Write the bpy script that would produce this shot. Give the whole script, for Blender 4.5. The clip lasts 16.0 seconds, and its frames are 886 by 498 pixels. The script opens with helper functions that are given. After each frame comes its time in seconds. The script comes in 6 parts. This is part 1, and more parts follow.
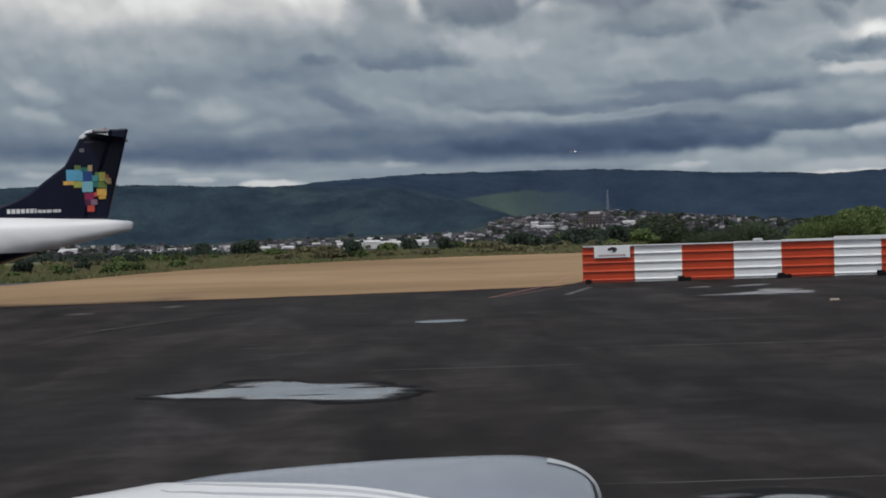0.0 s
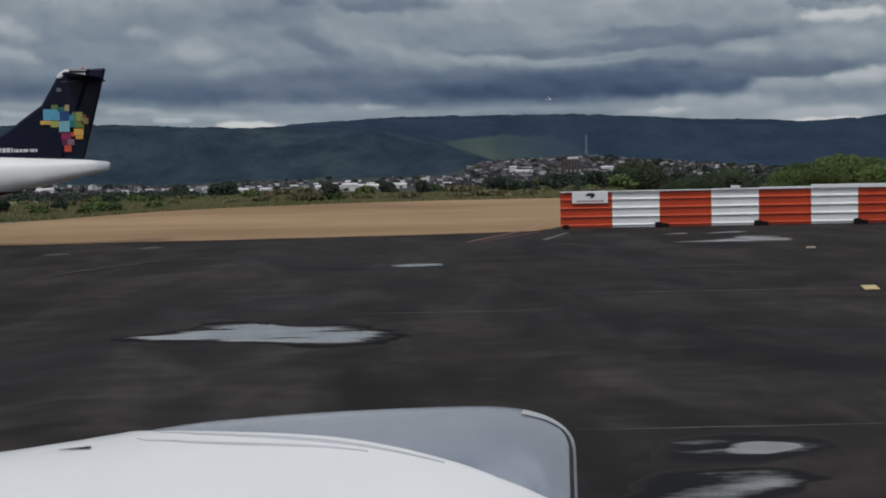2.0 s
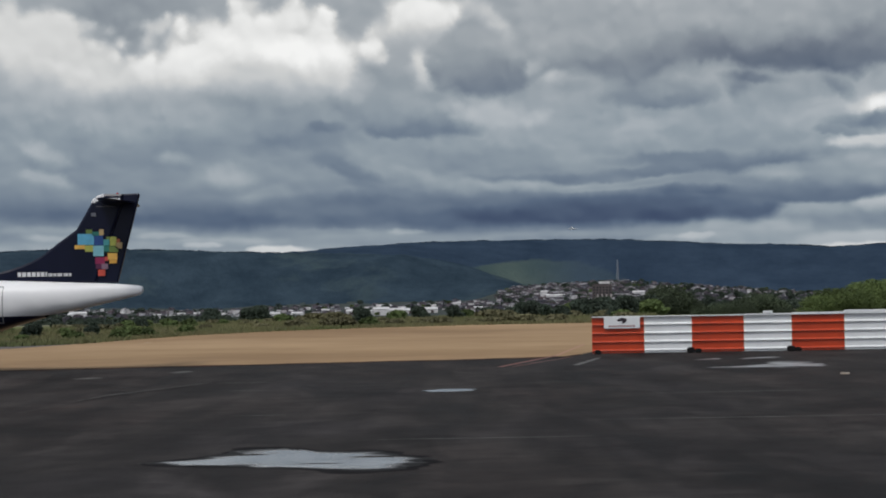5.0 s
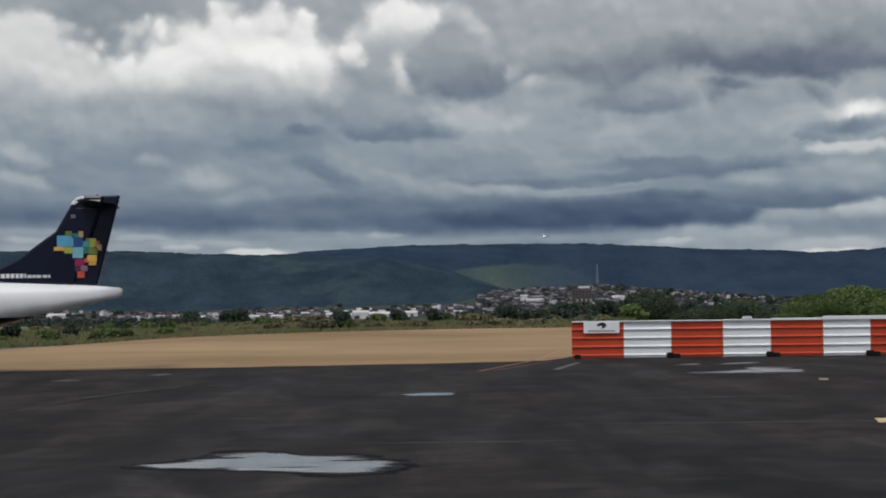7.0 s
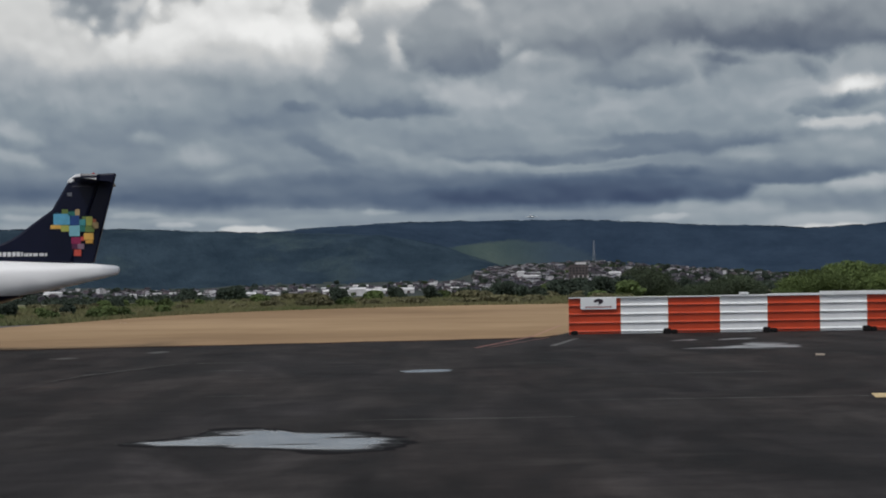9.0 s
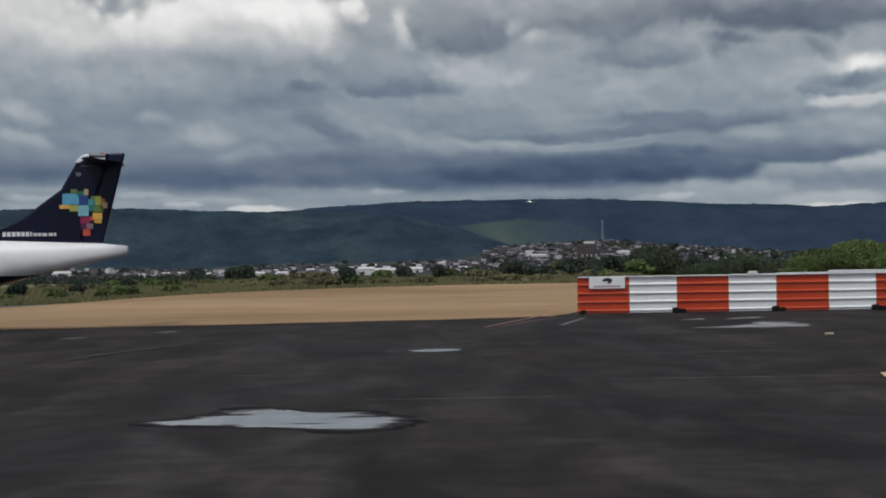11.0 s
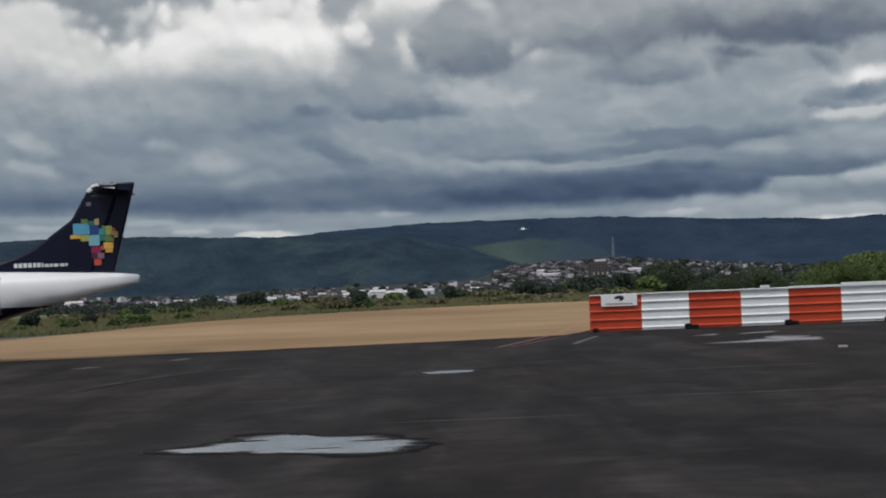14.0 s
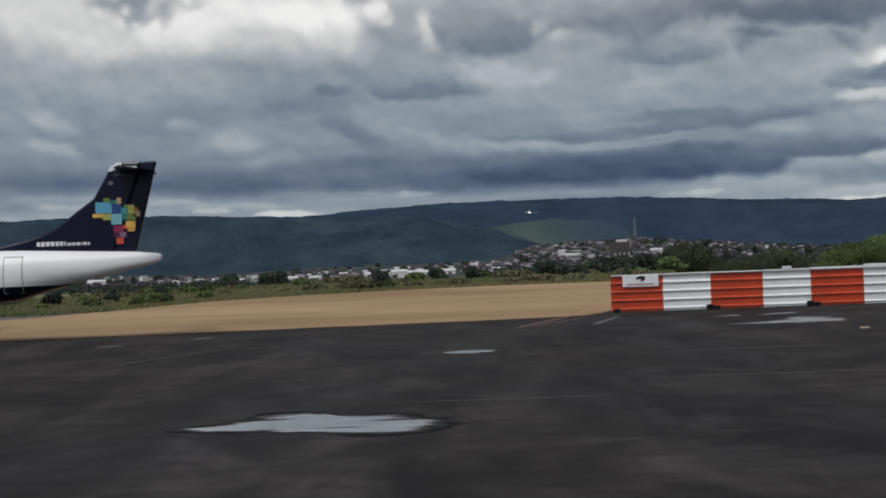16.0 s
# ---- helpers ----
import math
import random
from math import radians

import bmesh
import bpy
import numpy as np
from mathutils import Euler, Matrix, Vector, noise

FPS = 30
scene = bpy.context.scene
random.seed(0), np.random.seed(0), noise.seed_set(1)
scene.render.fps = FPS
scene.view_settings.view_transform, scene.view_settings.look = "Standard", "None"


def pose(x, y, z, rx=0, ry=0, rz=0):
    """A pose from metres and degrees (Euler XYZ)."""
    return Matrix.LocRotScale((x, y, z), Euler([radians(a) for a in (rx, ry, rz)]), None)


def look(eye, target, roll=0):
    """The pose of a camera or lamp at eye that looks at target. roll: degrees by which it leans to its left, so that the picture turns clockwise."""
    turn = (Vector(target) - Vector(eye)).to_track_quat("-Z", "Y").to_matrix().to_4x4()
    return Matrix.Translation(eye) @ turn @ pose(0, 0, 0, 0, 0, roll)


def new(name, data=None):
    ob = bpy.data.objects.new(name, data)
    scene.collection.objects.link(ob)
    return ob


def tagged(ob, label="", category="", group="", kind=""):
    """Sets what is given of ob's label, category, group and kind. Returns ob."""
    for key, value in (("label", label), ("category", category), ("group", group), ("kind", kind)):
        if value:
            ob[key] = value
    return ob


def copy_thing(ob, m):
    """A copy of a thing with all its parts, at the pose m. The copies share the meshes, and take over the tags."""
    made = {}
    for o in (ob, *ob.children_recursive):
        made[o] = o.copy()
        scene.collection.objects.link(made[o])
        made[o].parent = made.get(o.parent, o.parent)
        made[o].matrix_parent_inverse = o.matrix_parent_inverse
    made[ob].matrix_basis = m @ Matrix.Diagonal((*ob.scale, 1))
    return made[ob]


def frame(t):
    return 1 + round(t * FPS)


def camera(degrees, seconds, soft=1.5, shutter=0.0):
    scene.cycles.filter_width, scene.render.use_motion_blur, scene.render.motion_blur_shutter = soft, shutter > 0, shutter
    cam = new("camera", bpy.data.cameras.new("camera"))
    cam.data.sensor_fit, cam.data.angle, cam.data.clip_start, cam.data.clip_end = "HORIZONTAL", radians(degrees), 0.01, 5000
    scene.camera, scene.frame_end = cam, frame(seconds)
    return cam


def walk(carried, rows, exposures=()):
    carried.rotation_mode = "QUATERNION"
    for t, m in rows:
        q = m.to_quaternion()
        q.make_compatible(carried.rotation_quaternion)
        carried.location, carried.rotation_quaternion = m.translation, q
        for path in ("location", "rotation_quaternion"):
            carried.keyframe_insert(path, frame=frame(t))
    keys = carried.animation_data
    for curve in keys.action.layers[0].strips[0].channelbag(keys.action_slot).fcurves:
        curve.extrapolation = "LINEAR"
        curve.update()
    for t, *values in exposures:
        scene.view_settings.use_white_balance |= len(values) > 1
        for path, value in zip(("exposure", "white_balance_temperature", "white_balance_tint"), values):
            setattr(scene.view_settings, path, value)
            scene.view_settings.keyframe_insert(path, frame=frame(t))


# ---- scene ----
# ---- camera ----
cam = camera(30, 16.0, soft=1.9)
walk(cam, [
    (0.0, pose(-0.017, 0, 3.487, 88.839, 1.678, 0.008)),
    (0.5, pose(-0.004, 0, 3.495, 88.596, 1.669, -0.017)),
    (1.0, pose(0.008, 0, 3.502, 87.966, 1.522, -0.452)),
    (1.2, pose(0.007, 0, 3.501, 87.352, 1.387, -0.687)),
    (1.5, pose(-0.000, 0, 3.500, 86.519, 1.255, -0.963)),
    (1.7, pose(-0.007, 0, 3.502, 86.358, 1.220, -1.032)),
    (2.0, pose(-0.016, 0, 3.507, 86.866, 1.049, -0.739)),
    (2.2, pose(-0.020, 0, 3.510, 87.576, 1.026, -0.403)),
    (2.5, pose(-0.022, 0, 3.514, 88.811, 1.221, 0.251)),
    (3.0, pose(-0.024, 0, 3.516, 90.834, 1.293, 0.635)),
    (3.2, pose(-0.025, 0, 3.516, 91.274, 1.118, 0.597)),
    (5.3, pose(-0.035, 0, 3.523, 91.147, 0.884, 0.213)),
    (5.5, pose(-0.036, 0, 3.523, 91.116, 0.770, 0.015)),
    (6.0, pose(-0.038, 0, 3.525, 91.173, 0.587, -0.376)),
    (6.5, pose(-0.041, 0, 3.526, 91.329, 0.677, -0.518)),
    (7.0, pose(-0.043, 0, 3.528, 91.315, 0.628, -0.357)),
    (7.5, pose(-0.045, 0, 3.529, 91.151, 0.696, -0.285)),
    (8.0, pose(-0.047, 0, 3.531, 90.825, 0.783, -0.302)),
    (8.5, pose(-0.050, 0, 3.532, 90.620, 0.824, -0.456)),
    (10.8, pose(-0.060, 0, 3.539, 89.946, 0.957, -0.389)),
    (11.0, pose(-0.061, 0, 3.540, 89.790, 0.903, -0.180)),
    (11.5, pose(-0.064, 0, 3.541, 89.035, 0.846, 0.078)),
    (12.0, pose(-0.066, 0, 3.543, 88.541, 1.118, 0.467)),
    (12.5, pose(-0.060, 0, 3.544, 88.609, 1.537, 0.827)),
    (13.0, pose(-0.060, 0, 3.544, 89.433, 1.847, 0.815)),
    (13.5, pose(-0.060, 0, 3.544, 90.105, 2.057, 0.376)),
    (14.0, pose(-0.060, 0, 3.544, 90.540, 2.225, 0.199)),
    (14.5, pose(-0.060, 0, 3.544, 90.928, 2.352, 0.409)),
    (15.0, pose(-0.060, 0, 3.544, 90.759, 2.356, 0.599)),
    (15.5, pose(-0.060, 0, 3.544, 90.314, 2.252, 0.467)),
    (16.0, pose(-0.060, 0, 3.544, 89.870, 2.051, 0.938)),
], exposures=((0, -0.03), (0.5, -0.03), (1.0, -0.05), (1.5, -0.11), (2.0, -0.12), (2.5, -0.03), (3.0, 0.05), (3.2, 0.05), (5.3, 0.03), (7.0, 0.0), (8.5, -0.06),
              (10.8, -0.05), (12.0, -0.08), (12.5, -0.07), (13.0, -0.02), (14.5, -0.04), (15.5, -0.03), (16.0, -0.03)))

# ---- light ----
SUN_ELEVATION, SUN_AZIMUTH = 58, 205
world = bpy.data.worlds.new("overcast_sky")
scene.world = world
world.use_nodes = True
wt = world.node_tree
wt.nodes.clear()
sky = wt.nodes.new("ShaderNodeTexSky")
sky.sky_type, sky.sun_disc = "NISHITA", False
sky.sun_elevation, sky.sun_rotation = radians(SUN_ELEVATION), radians(SUN_AZIMUTH)
sky.dust_density, sky.air_density = 4.0, 1.0
w_noise = wt.nodes.new("ShaderNodeTexNoise")
w_noise.inputs["Scale"].default_value, w_noise.inputs["Detail"].default_value = 4.5, 6.0
w_ramp = wt.nodes.new("ShaderNodeValToRGB")
w_ramp.color_ramp.elements[0].position, w_ramp.color_ramp.elements[0].color = 0.38, (2.4, 2.8, 3.5, 1)
w_ramp.color_ramp.elements[1].position, w_ramp.color_ramp.elements[1].color = 0.66, (8.2, 8.5, 8.9, 1)
w_mix = wt.nodes.new("ShaderNodeMix")
w_mix.data_type = "RGBA"
w_mix.inputs["Factor"].default_value = 0.8
w_bg = wt.nodes.new("ShaderNodeBackground")
w_bg.inputs["Strength"].default_value = 0.1
w_out = wt.nodes.new("ShaderNodeOutputWorld")
wt.links.new(w_noise.outputs["Fac"], w_ramp.inputs["Fac"])
wt.links.new(sky.outputs["Color"], w_mix.inputs["A"])
wt.links.new(w_ramp.outputs["Color"], w_mix.inputs["B"])
wt.links.new(w_mix.outputs["Result"], w_bg.inputs["Color"])
wt.links.new(w_bg.outputs["Background"], w_out.inputs["Surface"])

sun_data = bpy.data.lights.new("sun", "SUN")
sun_data.energy, sun_data.angle, sun_data.color = 1.5, radians(14), (1.0, 0.975, 0.945)
sun = new("sun", sun_data)
_e, _a = radians(SUN_ELEVATION), radians(SUN_AZIMUTH)
sun.matrix_world = look((0, 0, 60), (-30 * math.cos(_e) * math.sin(_a), -30 * math.cos(_e) * math.cos(_a), 60 - 30 * math.sin(_e)))

# ---- materials ----


def node_tree(name):
    m = bpy.data.materials.new(name)
    m.use_nodes = True
    t = m.node_tree
    return m, t, t.nodes["Principled BSDF"]


def noise_node(t, coord, scale, detail=5.0, rough=0.55, stretch=None, distortion=0.0):
    n = t.nodes.new("ShaderNodeTexNoise")
    n.inputs["Scale"].default_value = scale
    n.inputs["Detail"].default_value = detail
    n.inputs["Roughness"].default_value = rough
    n.inputs["Distortion"].default_value = distortion
    if stretch:
        mp = t.nodes.new("ShaderNodeMapping")
        mp.inputs["Scale"].default_value = stretch
        t.links.new(coord, mp.inputs["Vector"])
        coord = mp.outputs["Vector"]
    t.links.new(coord, n.inputs["Vector"])
    return n.outputs["Fac"]


def ramp(t, fac, stops):
    r = t.nodes.new("ShaderNodeValToRGB")
    els = r.color_ramp.elements
    while len(els) < len(stops):
        els.new(0.5)
    for e, (p, c) in zip(els, stops):
        e.position, e.color = p, (*c, 1)
    t.links.new(fac, r.inputs["Fac"])
    return r.outputs["Color"]


def mix(t, fac, a, b, mode="MIX"):
    m = t.nodes.new("ShaderNodeMix")
    m.data_type, m.blend_type = "RGBA", mode
    for socket, v in ((m.inputs["Factor"], fac), (m.inputs["A"], a), (m.inputs["B"], b)):
        if isinstance(v, (int, float)):
            socket.default_value = v
        elif isinstance(v, tuple):
            socket.default_value = (*v, 1)
        else:
            t.links.new(v, socket)
    return m.outputs["Result"]


def surface(name, light, dark, scale=1.0, fine=20.0, rough=0.6, metal=0.0, bump=0.0, bump_scale=None,
            stretch=None, grime=None, grime_amount=0.3, random_tint=0.0, spec=0.5, lo=0.35, hi=0.65, uv=""):
    """A surface that varies between two tones at a coarse and a fine scale (per metre), with relief and dirt."""
    m, t, b = node_tree(name)
    co = t.nodes.new("ShaderNodeTexCoord").outputs["Object"]
    if uv:
        own = t.nodes.new("ShaderNodeUVMap")
        own.uv_map = uv
        co = own.outputs["UV"]
    coarse = noise_node(t, co, scale, 5, 0.6, stretch)
    small = noise_node(t, co, fine, 4, 0.6, stretch)
    base = ramp(t, coarse, [(lo, dark), (hi, light)])
    base = mix(t, 0.25, base, ramp(t, small, [(0.3, dark), (0.7, light)]))
    if grime:
        g = noise_node(t, co, scale * 0.37, 7, 0.65, stretch, 0.4)
        mask = ramp(t, g, [(0.52, (0, 0, 0)), (0.72, (grime_amount,) * 3)])
        base = mix(t, mask, base, grime)
    if random_tint:
        info = t.nodes.new("ShaderNodeObjectInfo")
        hsv = t.nodes.new("ShaderNodeHueSaturation")
        mr = t.nodes.new("ShaderNodeMapRange")
        mr.inputs["To Min"].default_value, mr.inputs["To Max"].default_value = 1 - random_tint, 1 + random_tint
        t.links.new(info.outputs["Random"], mr.inputs["Value"])
        t.links.new(mr.outputs["Result"], hsv.inputs["Value"])
        t.links.new(base, hsv.inputs["Color"])
        base = hsv.outputs["Color"]
    t.links.new(base, b.inputs["Base Color"])
    b.inputs["Metallic"].default_value = metal
    b.inputs["Specular IOR Level"].default_value = spec
    rr = t.nodes.new("ShaderNodeMapRange")
    rr.inputs["To Min"].default_value, rr.inputs["To Max"].default_value = max(0.02, rough - 0.08), min(1, rough + 0.08)
    t.links.new(coarse, rr.inputs["Value"])
    t.links.new(rr.outputs["Result"], b.inputs["Roughness"])
    if bump:
        bn = t.nodes.new("ShaderNodeBump")
        bn.inputs["Strength"].default_value = min(1.0, bump * 10)
        bn.inputs["Distance"].default_value = bump
        t.links.new(noise_node(t, co, bump_scale or fine, 5, 0.6, stretch), bn.inputs["Height"])
        t.links.new(bn.outputs["Normal"], b.inputs["Normal"])
    return m


def palette(name, colours, rough=0.8, scale=0.3, fine=2.0):
    """Painted walls or roofs that take one of several colours, thing by thing, with stains."""
    m, t, b = node_tree(name)
    co = t.nodes.new("ShaderNodeTexCoord").outputs["Object"]
    info = t.nodes.new("ShaderNodeObjectInfo")
    r = t.nodes.new("ShaderNodeValToRGB")
    r.color_ramp.interpolation = "CONSTANT"
    els = r.color_ramp.elements
    while len(els) < len(colours):
        els.new(0.5)
    for i, (e, c) in enumerate(zip(els, colours)):
        e.position, e.color = i / len(colours), (*c, 1)
    t.links.new(info.outputs["Random"], r.inputs["Fac"])
    stain = ramp(t, noise_node(t, co, scale, 6), [(0.35, (0.62, 0.6, 0.57)), (0.6, (1, 1, 1))])
    grain = ramp(t, noise_node(t, co, fine, 4), [(0.3, (0.85, 0.85, 0.85)), (0.7, (1, 1, 1))])
    c = mix(t, 1.0, r.outputs["Color"], stain, "MULTIPLY")
    c = mix(t, 1.0, c, grain, "MULTIPLY")
    t.links.new(c, b.inputs["Base Color"])
    b.inputs["Roughness"].default_value = rough
    return m


def plain(name, colour, rough=0.5, metal=0.0):
    m, t, b = node_tree(name)
    co = t.nodes.new("ShaderNodeTexCoord").outputs["Object"]
    d = tuple(c * 0.82 for c in colour)
    t.links.new(ramp(t, noise_node(t, co, 3.0, 6), [(0.35, d), (0.65, colour)]), b.inputs["Base Color"])
    b.inputs["Roughness"].default_value, b.inputs["Metallic"].default_value = rough, metal
    return m


def glow(name, colour, strength):
    m, t, b = node_tree(name)
    b.inputs["Base Color"].default_value = (*colour, 1)
    b.inputs["Emission Color"].default_value = (*colour, 1)
    b.inputs["Emission Strength"].default_value = strength
    return m


# clouds of the backdrop, farthest first: kind (t lit top, b dark base, s dark layer, w whole), bearing, height, half width, half height,
# tilt (degrees), brightness at the top and at the base, softness of the edge
LOW_BANKS_WEST = [
    ("w", -12.79, 1.92, 3.13, 0.29, 0, 0.62, 0.56, 0.7), ("w", -8.07, 1.55, 2.94, 0.27, 0, 0.65, 0.59, 0.7), ("t", -6.05, 1.26, 1.21, 0.25, 0, 0.8, 0.72, 0.35),
    ("w", -2.83, 1.64, 2.74, 0.33, 0, 0.6, 0.56, 0.7), ("t", -1.46, 1.82, 0.86, 0.16, 0, 0.68, 0.6, 0.5), ("t", -8.45, 1.45, 0.78, 0.18, 0, 0.7, 0.64, 0.4),
    ("t", -13.53, 1.73, 1.37, 0.24, 0, 0.66, 0.6, 0.5), ("t", -9.97, 1.81, 0.98, 0.18, 0, 0.64, 0.58, 0.5), ("w", -4.00, 1.93, 1.37, 0.14, 0, 0.6, 0.57, 0.6),
]
LOW_BANKS_EAST = [
    ("w", 2.65, 1.93, 1.86, 0.20, 0, 0.55, 0.51, 0.6), ("w", 4.21, 1.48, 4.31, 0.22, 0, 0.54, 0.52, 0.7), ("w", 8.47, 1.43, 2.15, 0.24, 0, 0.66, 0.61, 0.6),
    ("t", 12.28, 2.36, 2.35, 0.51, 0, 0.62, 0.55, 0.4), ("t", 14.79, 2.54, 1.47, 0.51, 0, 0.7, 0.6, 0.35), ("t", 10.38, 1.71, 2.55, 0.47, 0, 0.63, 0.58, 0.5),
    ("w", 13.94, 1.34, 2.35, 0.35, 0, 0.68, 0.66, 0.6), ("t", 13.75, 1.04, 1.76, 0.20, 0, 0.79, 0.74, 0.5), ("t", 8.37, 1.52, 0.71, 0.16, 0, 0.7, 0.64, 0.4),
    ("t", 5.58, 2.05, 0.90, 0.16, 2, 0.6, 0.55, 0.5), ("t", 8.77, 2.55, 0.90, 0.27, 0, 0.56, 0.5, 0.5),
]
BLUE_BAND = [
    ("s", -13.52, 2.81, 2.55, 0.63, 0, 0.5, 0.42, 0.5), ("s", -8.25, 2.73, 3.92, 0.82, 0, 0.51, 0.39, 0.5), ("s", -4.00, 2.59, 2.55, 0.71, 0, 0.5, 0.42, 0.5),
    ("s", -0.08, 2.59, 4.11, 0.90, 0, 0.5, 0.4, 0.45), ("s", 3.83, 2.66, 4.50, 0.86, 0, 0.44, 0.32, 0.4), ("s", 7.14, 2.69, 3.13, 0.82, 0, 0.43, 0.32, 0.4),
    ("s", 10.11, 2.64, 1.29, 0.78, 0, 0.46, 0.37, 0.4), ("w", 8.49, 3.09, 2.15, 0.24, 0, 0.44, 0.41, 0.7), ("s", 12.39, 3.05, 2.94, 0.51, 0, 0.53, 0.42, 0.3),
    ("w", -2.43, 2.89, 3.53, 0.47, 0, 0.45, 0.43, 0.8), ("w", 5.39, 2.72, 3.13, 0.35, 0, 0.37, 0.34, 0.8),
]
MID_WEST = [
    ("w", -12.21, 4.30, 4.50, 1.18, 0, 0.57, 0.53, 0.9), ("w", -5.53, 5.18, 3.33, 0.98, 0, 0.53, 0.51, 0.9), ("w", -9.57, 4.74, 1.76, 0.59, 0, 0.54, 0.52, 0.8),
    ("t", -14.29, 4.63, 1.29, 0.59, -20, 0.69, 0.59, 0.8), ("t", -13.89, 3.69, 1.25, 0.39, -8, 0.64, 0.55, 0.5), ("w", -9.48, 4.43, 0.86, 0.31, -8, 0.64, 0.61, 1),
    ("t", -7.63, 3.73, 1.65, 0.74, 0, 0.65, 0.52, 0.7), ("t", -6.32, 3.19, 1.25, 0.47, 0, 0.57, 0.48, 0.5), ("w", -4.44, 5.51, 0.86, 0.29, 0, 0.5, 0.48, 0.6),
    ("w", -3.69, 4.07, 1.57, 0.39, -25, 0.49, 0.47, 0.7),
]
CURVED_STREAK = [
    ("w", 1.50, 4.06, 3.33, 0.43, -3, 0.56, 0.53, 0.8), ("w", 3.16, 3.61, 2.74, 0.22, -1, 0.5, 0.48, 0.7), ("w", -2.77, 4.41, 1.57, 0.43, -30, 0.62, 0.6, 0.9),
    ("w", -0.96, 3.70, 2.15, 0.33, -13, 0.63, 0.6, 0.9), ("w", 1.69, 3.41, 2.94, 0.25, -3, 0.63, 0.6, 0.8), ("w", 5.20, 3.27, 2.35, 0.16, 1, 0.62, 0.58, 0.6),
    ("w", 6.76, 3.44, 1.29, 0.16, 6, 0.6, 0.56, 0.6), ("w", -2.43, 3.32, 1.76, 0.24, -14, 0.52, 0.5, 0.8),
]
MID_EAST = [
    ("w", 4.64, 4.83, 4.50, 0.78, 0, 0.64, 0.6, 0.9), ("t", 6.69, 5.26, 1.25, 0.47, 0, 0.66, 0.6, 0.6), ("b", 10.23, 4.25, 4.31, 0.55, 3, 0.6, 0.47, 0.4),
    ("w", 8.12, 4.22, 2.94, 0.27, 2, 0.5, 0.48, 0.7), ("w", 6.96, 3.76, 1.96, 0.22, 2, 0.5, 0.48, 0.6), ("t", 11.26, 3.58, 1.45, 0.49, 0, 0.62, 0.53, 0.5),
    ("w", 14.35, 3.80, 2.55, 0.86, 0, 0.63, 0.6, 0.8), ("b", -1.13, 5.57, 2.19, 0.63, 0, 0.56, 0.48, 0.3),
]
EAST_GLOW = [
    ("w", -3.38, 6.25, 1.96, 0.63, -20, 0.58, 0.54, 0.8), ("t", 1.72, 5.77, 2.45, 0.86, -6, 0.7, 0.62, 0.6), ("w", 13.83, 5.64, 2.55, 0.78, 0, 0.71, 0.66, 0.8),
    ("w", 12.05, 5.49, 1.76, 0.55, 0, 0.67, 0.63, 0.7), ("t", 14.85, 5.79, 1.37, 0.47, 4, 0.93, 0.78, 0.8), ("w", 14.28, 5.32, 1.76, 0.31, 4, 0.52, 0.5, 0.8),
    ("t", 14.40, 4.60, 1.49, 0.35, 0, 0.77, 0.66, 0.4), ("w", 13.26, 5.05, 0.86, 0.16, -6, 0.56, 0.54, 0.5), ("t", 12.24, 5.96, 1.18, 0.27, 4, 0.69, 0.63, 0.5),
]
EAST_MASS = [
    ("w", 7.19, 6.45, 2.06, 0.63, 0, 0.57, 0.53, 0.35), ("w", 10.07, 6.41, 0.86, 0.43, -30, 0.53, 0.51, 0.6), ("w", 11.21, 6.09, 1.76, 0.59, 0, 0.61, 0.59, 0.8),
    ("b", 6.14, 7.98, 3.33, 1.18, 0, 0.63, 0.5, 0.35), ("b", 12.84, 8.21, 5.68, 1.37, 0, 0.61, 0.42, 0.28), ("w", 13.09, 6.50, 0.78, 0.31, -30, 0.54, 0.52, 0.9),
    ("w", 10.27, 6.86, 1.06, 0.31, -10, 0.49, 0.48, 0.7), ("w", 11.05, 8.47, 2.35, 0.78, 0, 0.65, 0.62, 0.9), ("w", 15.34, 7.91, 2.35, 0.78, 0, 0.56, 0.53, 0.9),
    ("w", 7.23, 9.36, 3.13, 0.71, -4, 0.67, 0.64, 0.9),
]
ZENITH_GAP = [
    ("w", 3.51, 8.69, 3.53, 1.25, 0, 0.66, 0.62, 0.9), ("t", -1.19, 9.06, 1.84, 1.25, 0, 0.9, 0.72, 0.5), ("w", -4.32, 9.56, 1.96, 0.71, 0, 0.65, 0.62, 0.7),
    ("w", -1.07, 7.51, 0.51, 0.82, 0, 0.86, 0.82, 0.9), ("b", 1.30, 7.53, 2.19, 1.12, 0, 0.61, 0.5, 0.28), ("w", 0.07, 7.73, 0.86, 0.78, 0, 0.6, 0.56, 0.5),
    ("w", 1.40, 9.07, 1.18, 0.51, -40, 0.75, 0.72, 0.9), ("w", 3.65, 7.03, 0.47, 0.43, 0, 0.76, 0.7, 0.9), ("w", 2.99, 7.42, 0.43, 0.39, 0, 0.7, 0.66, 0.9),
]
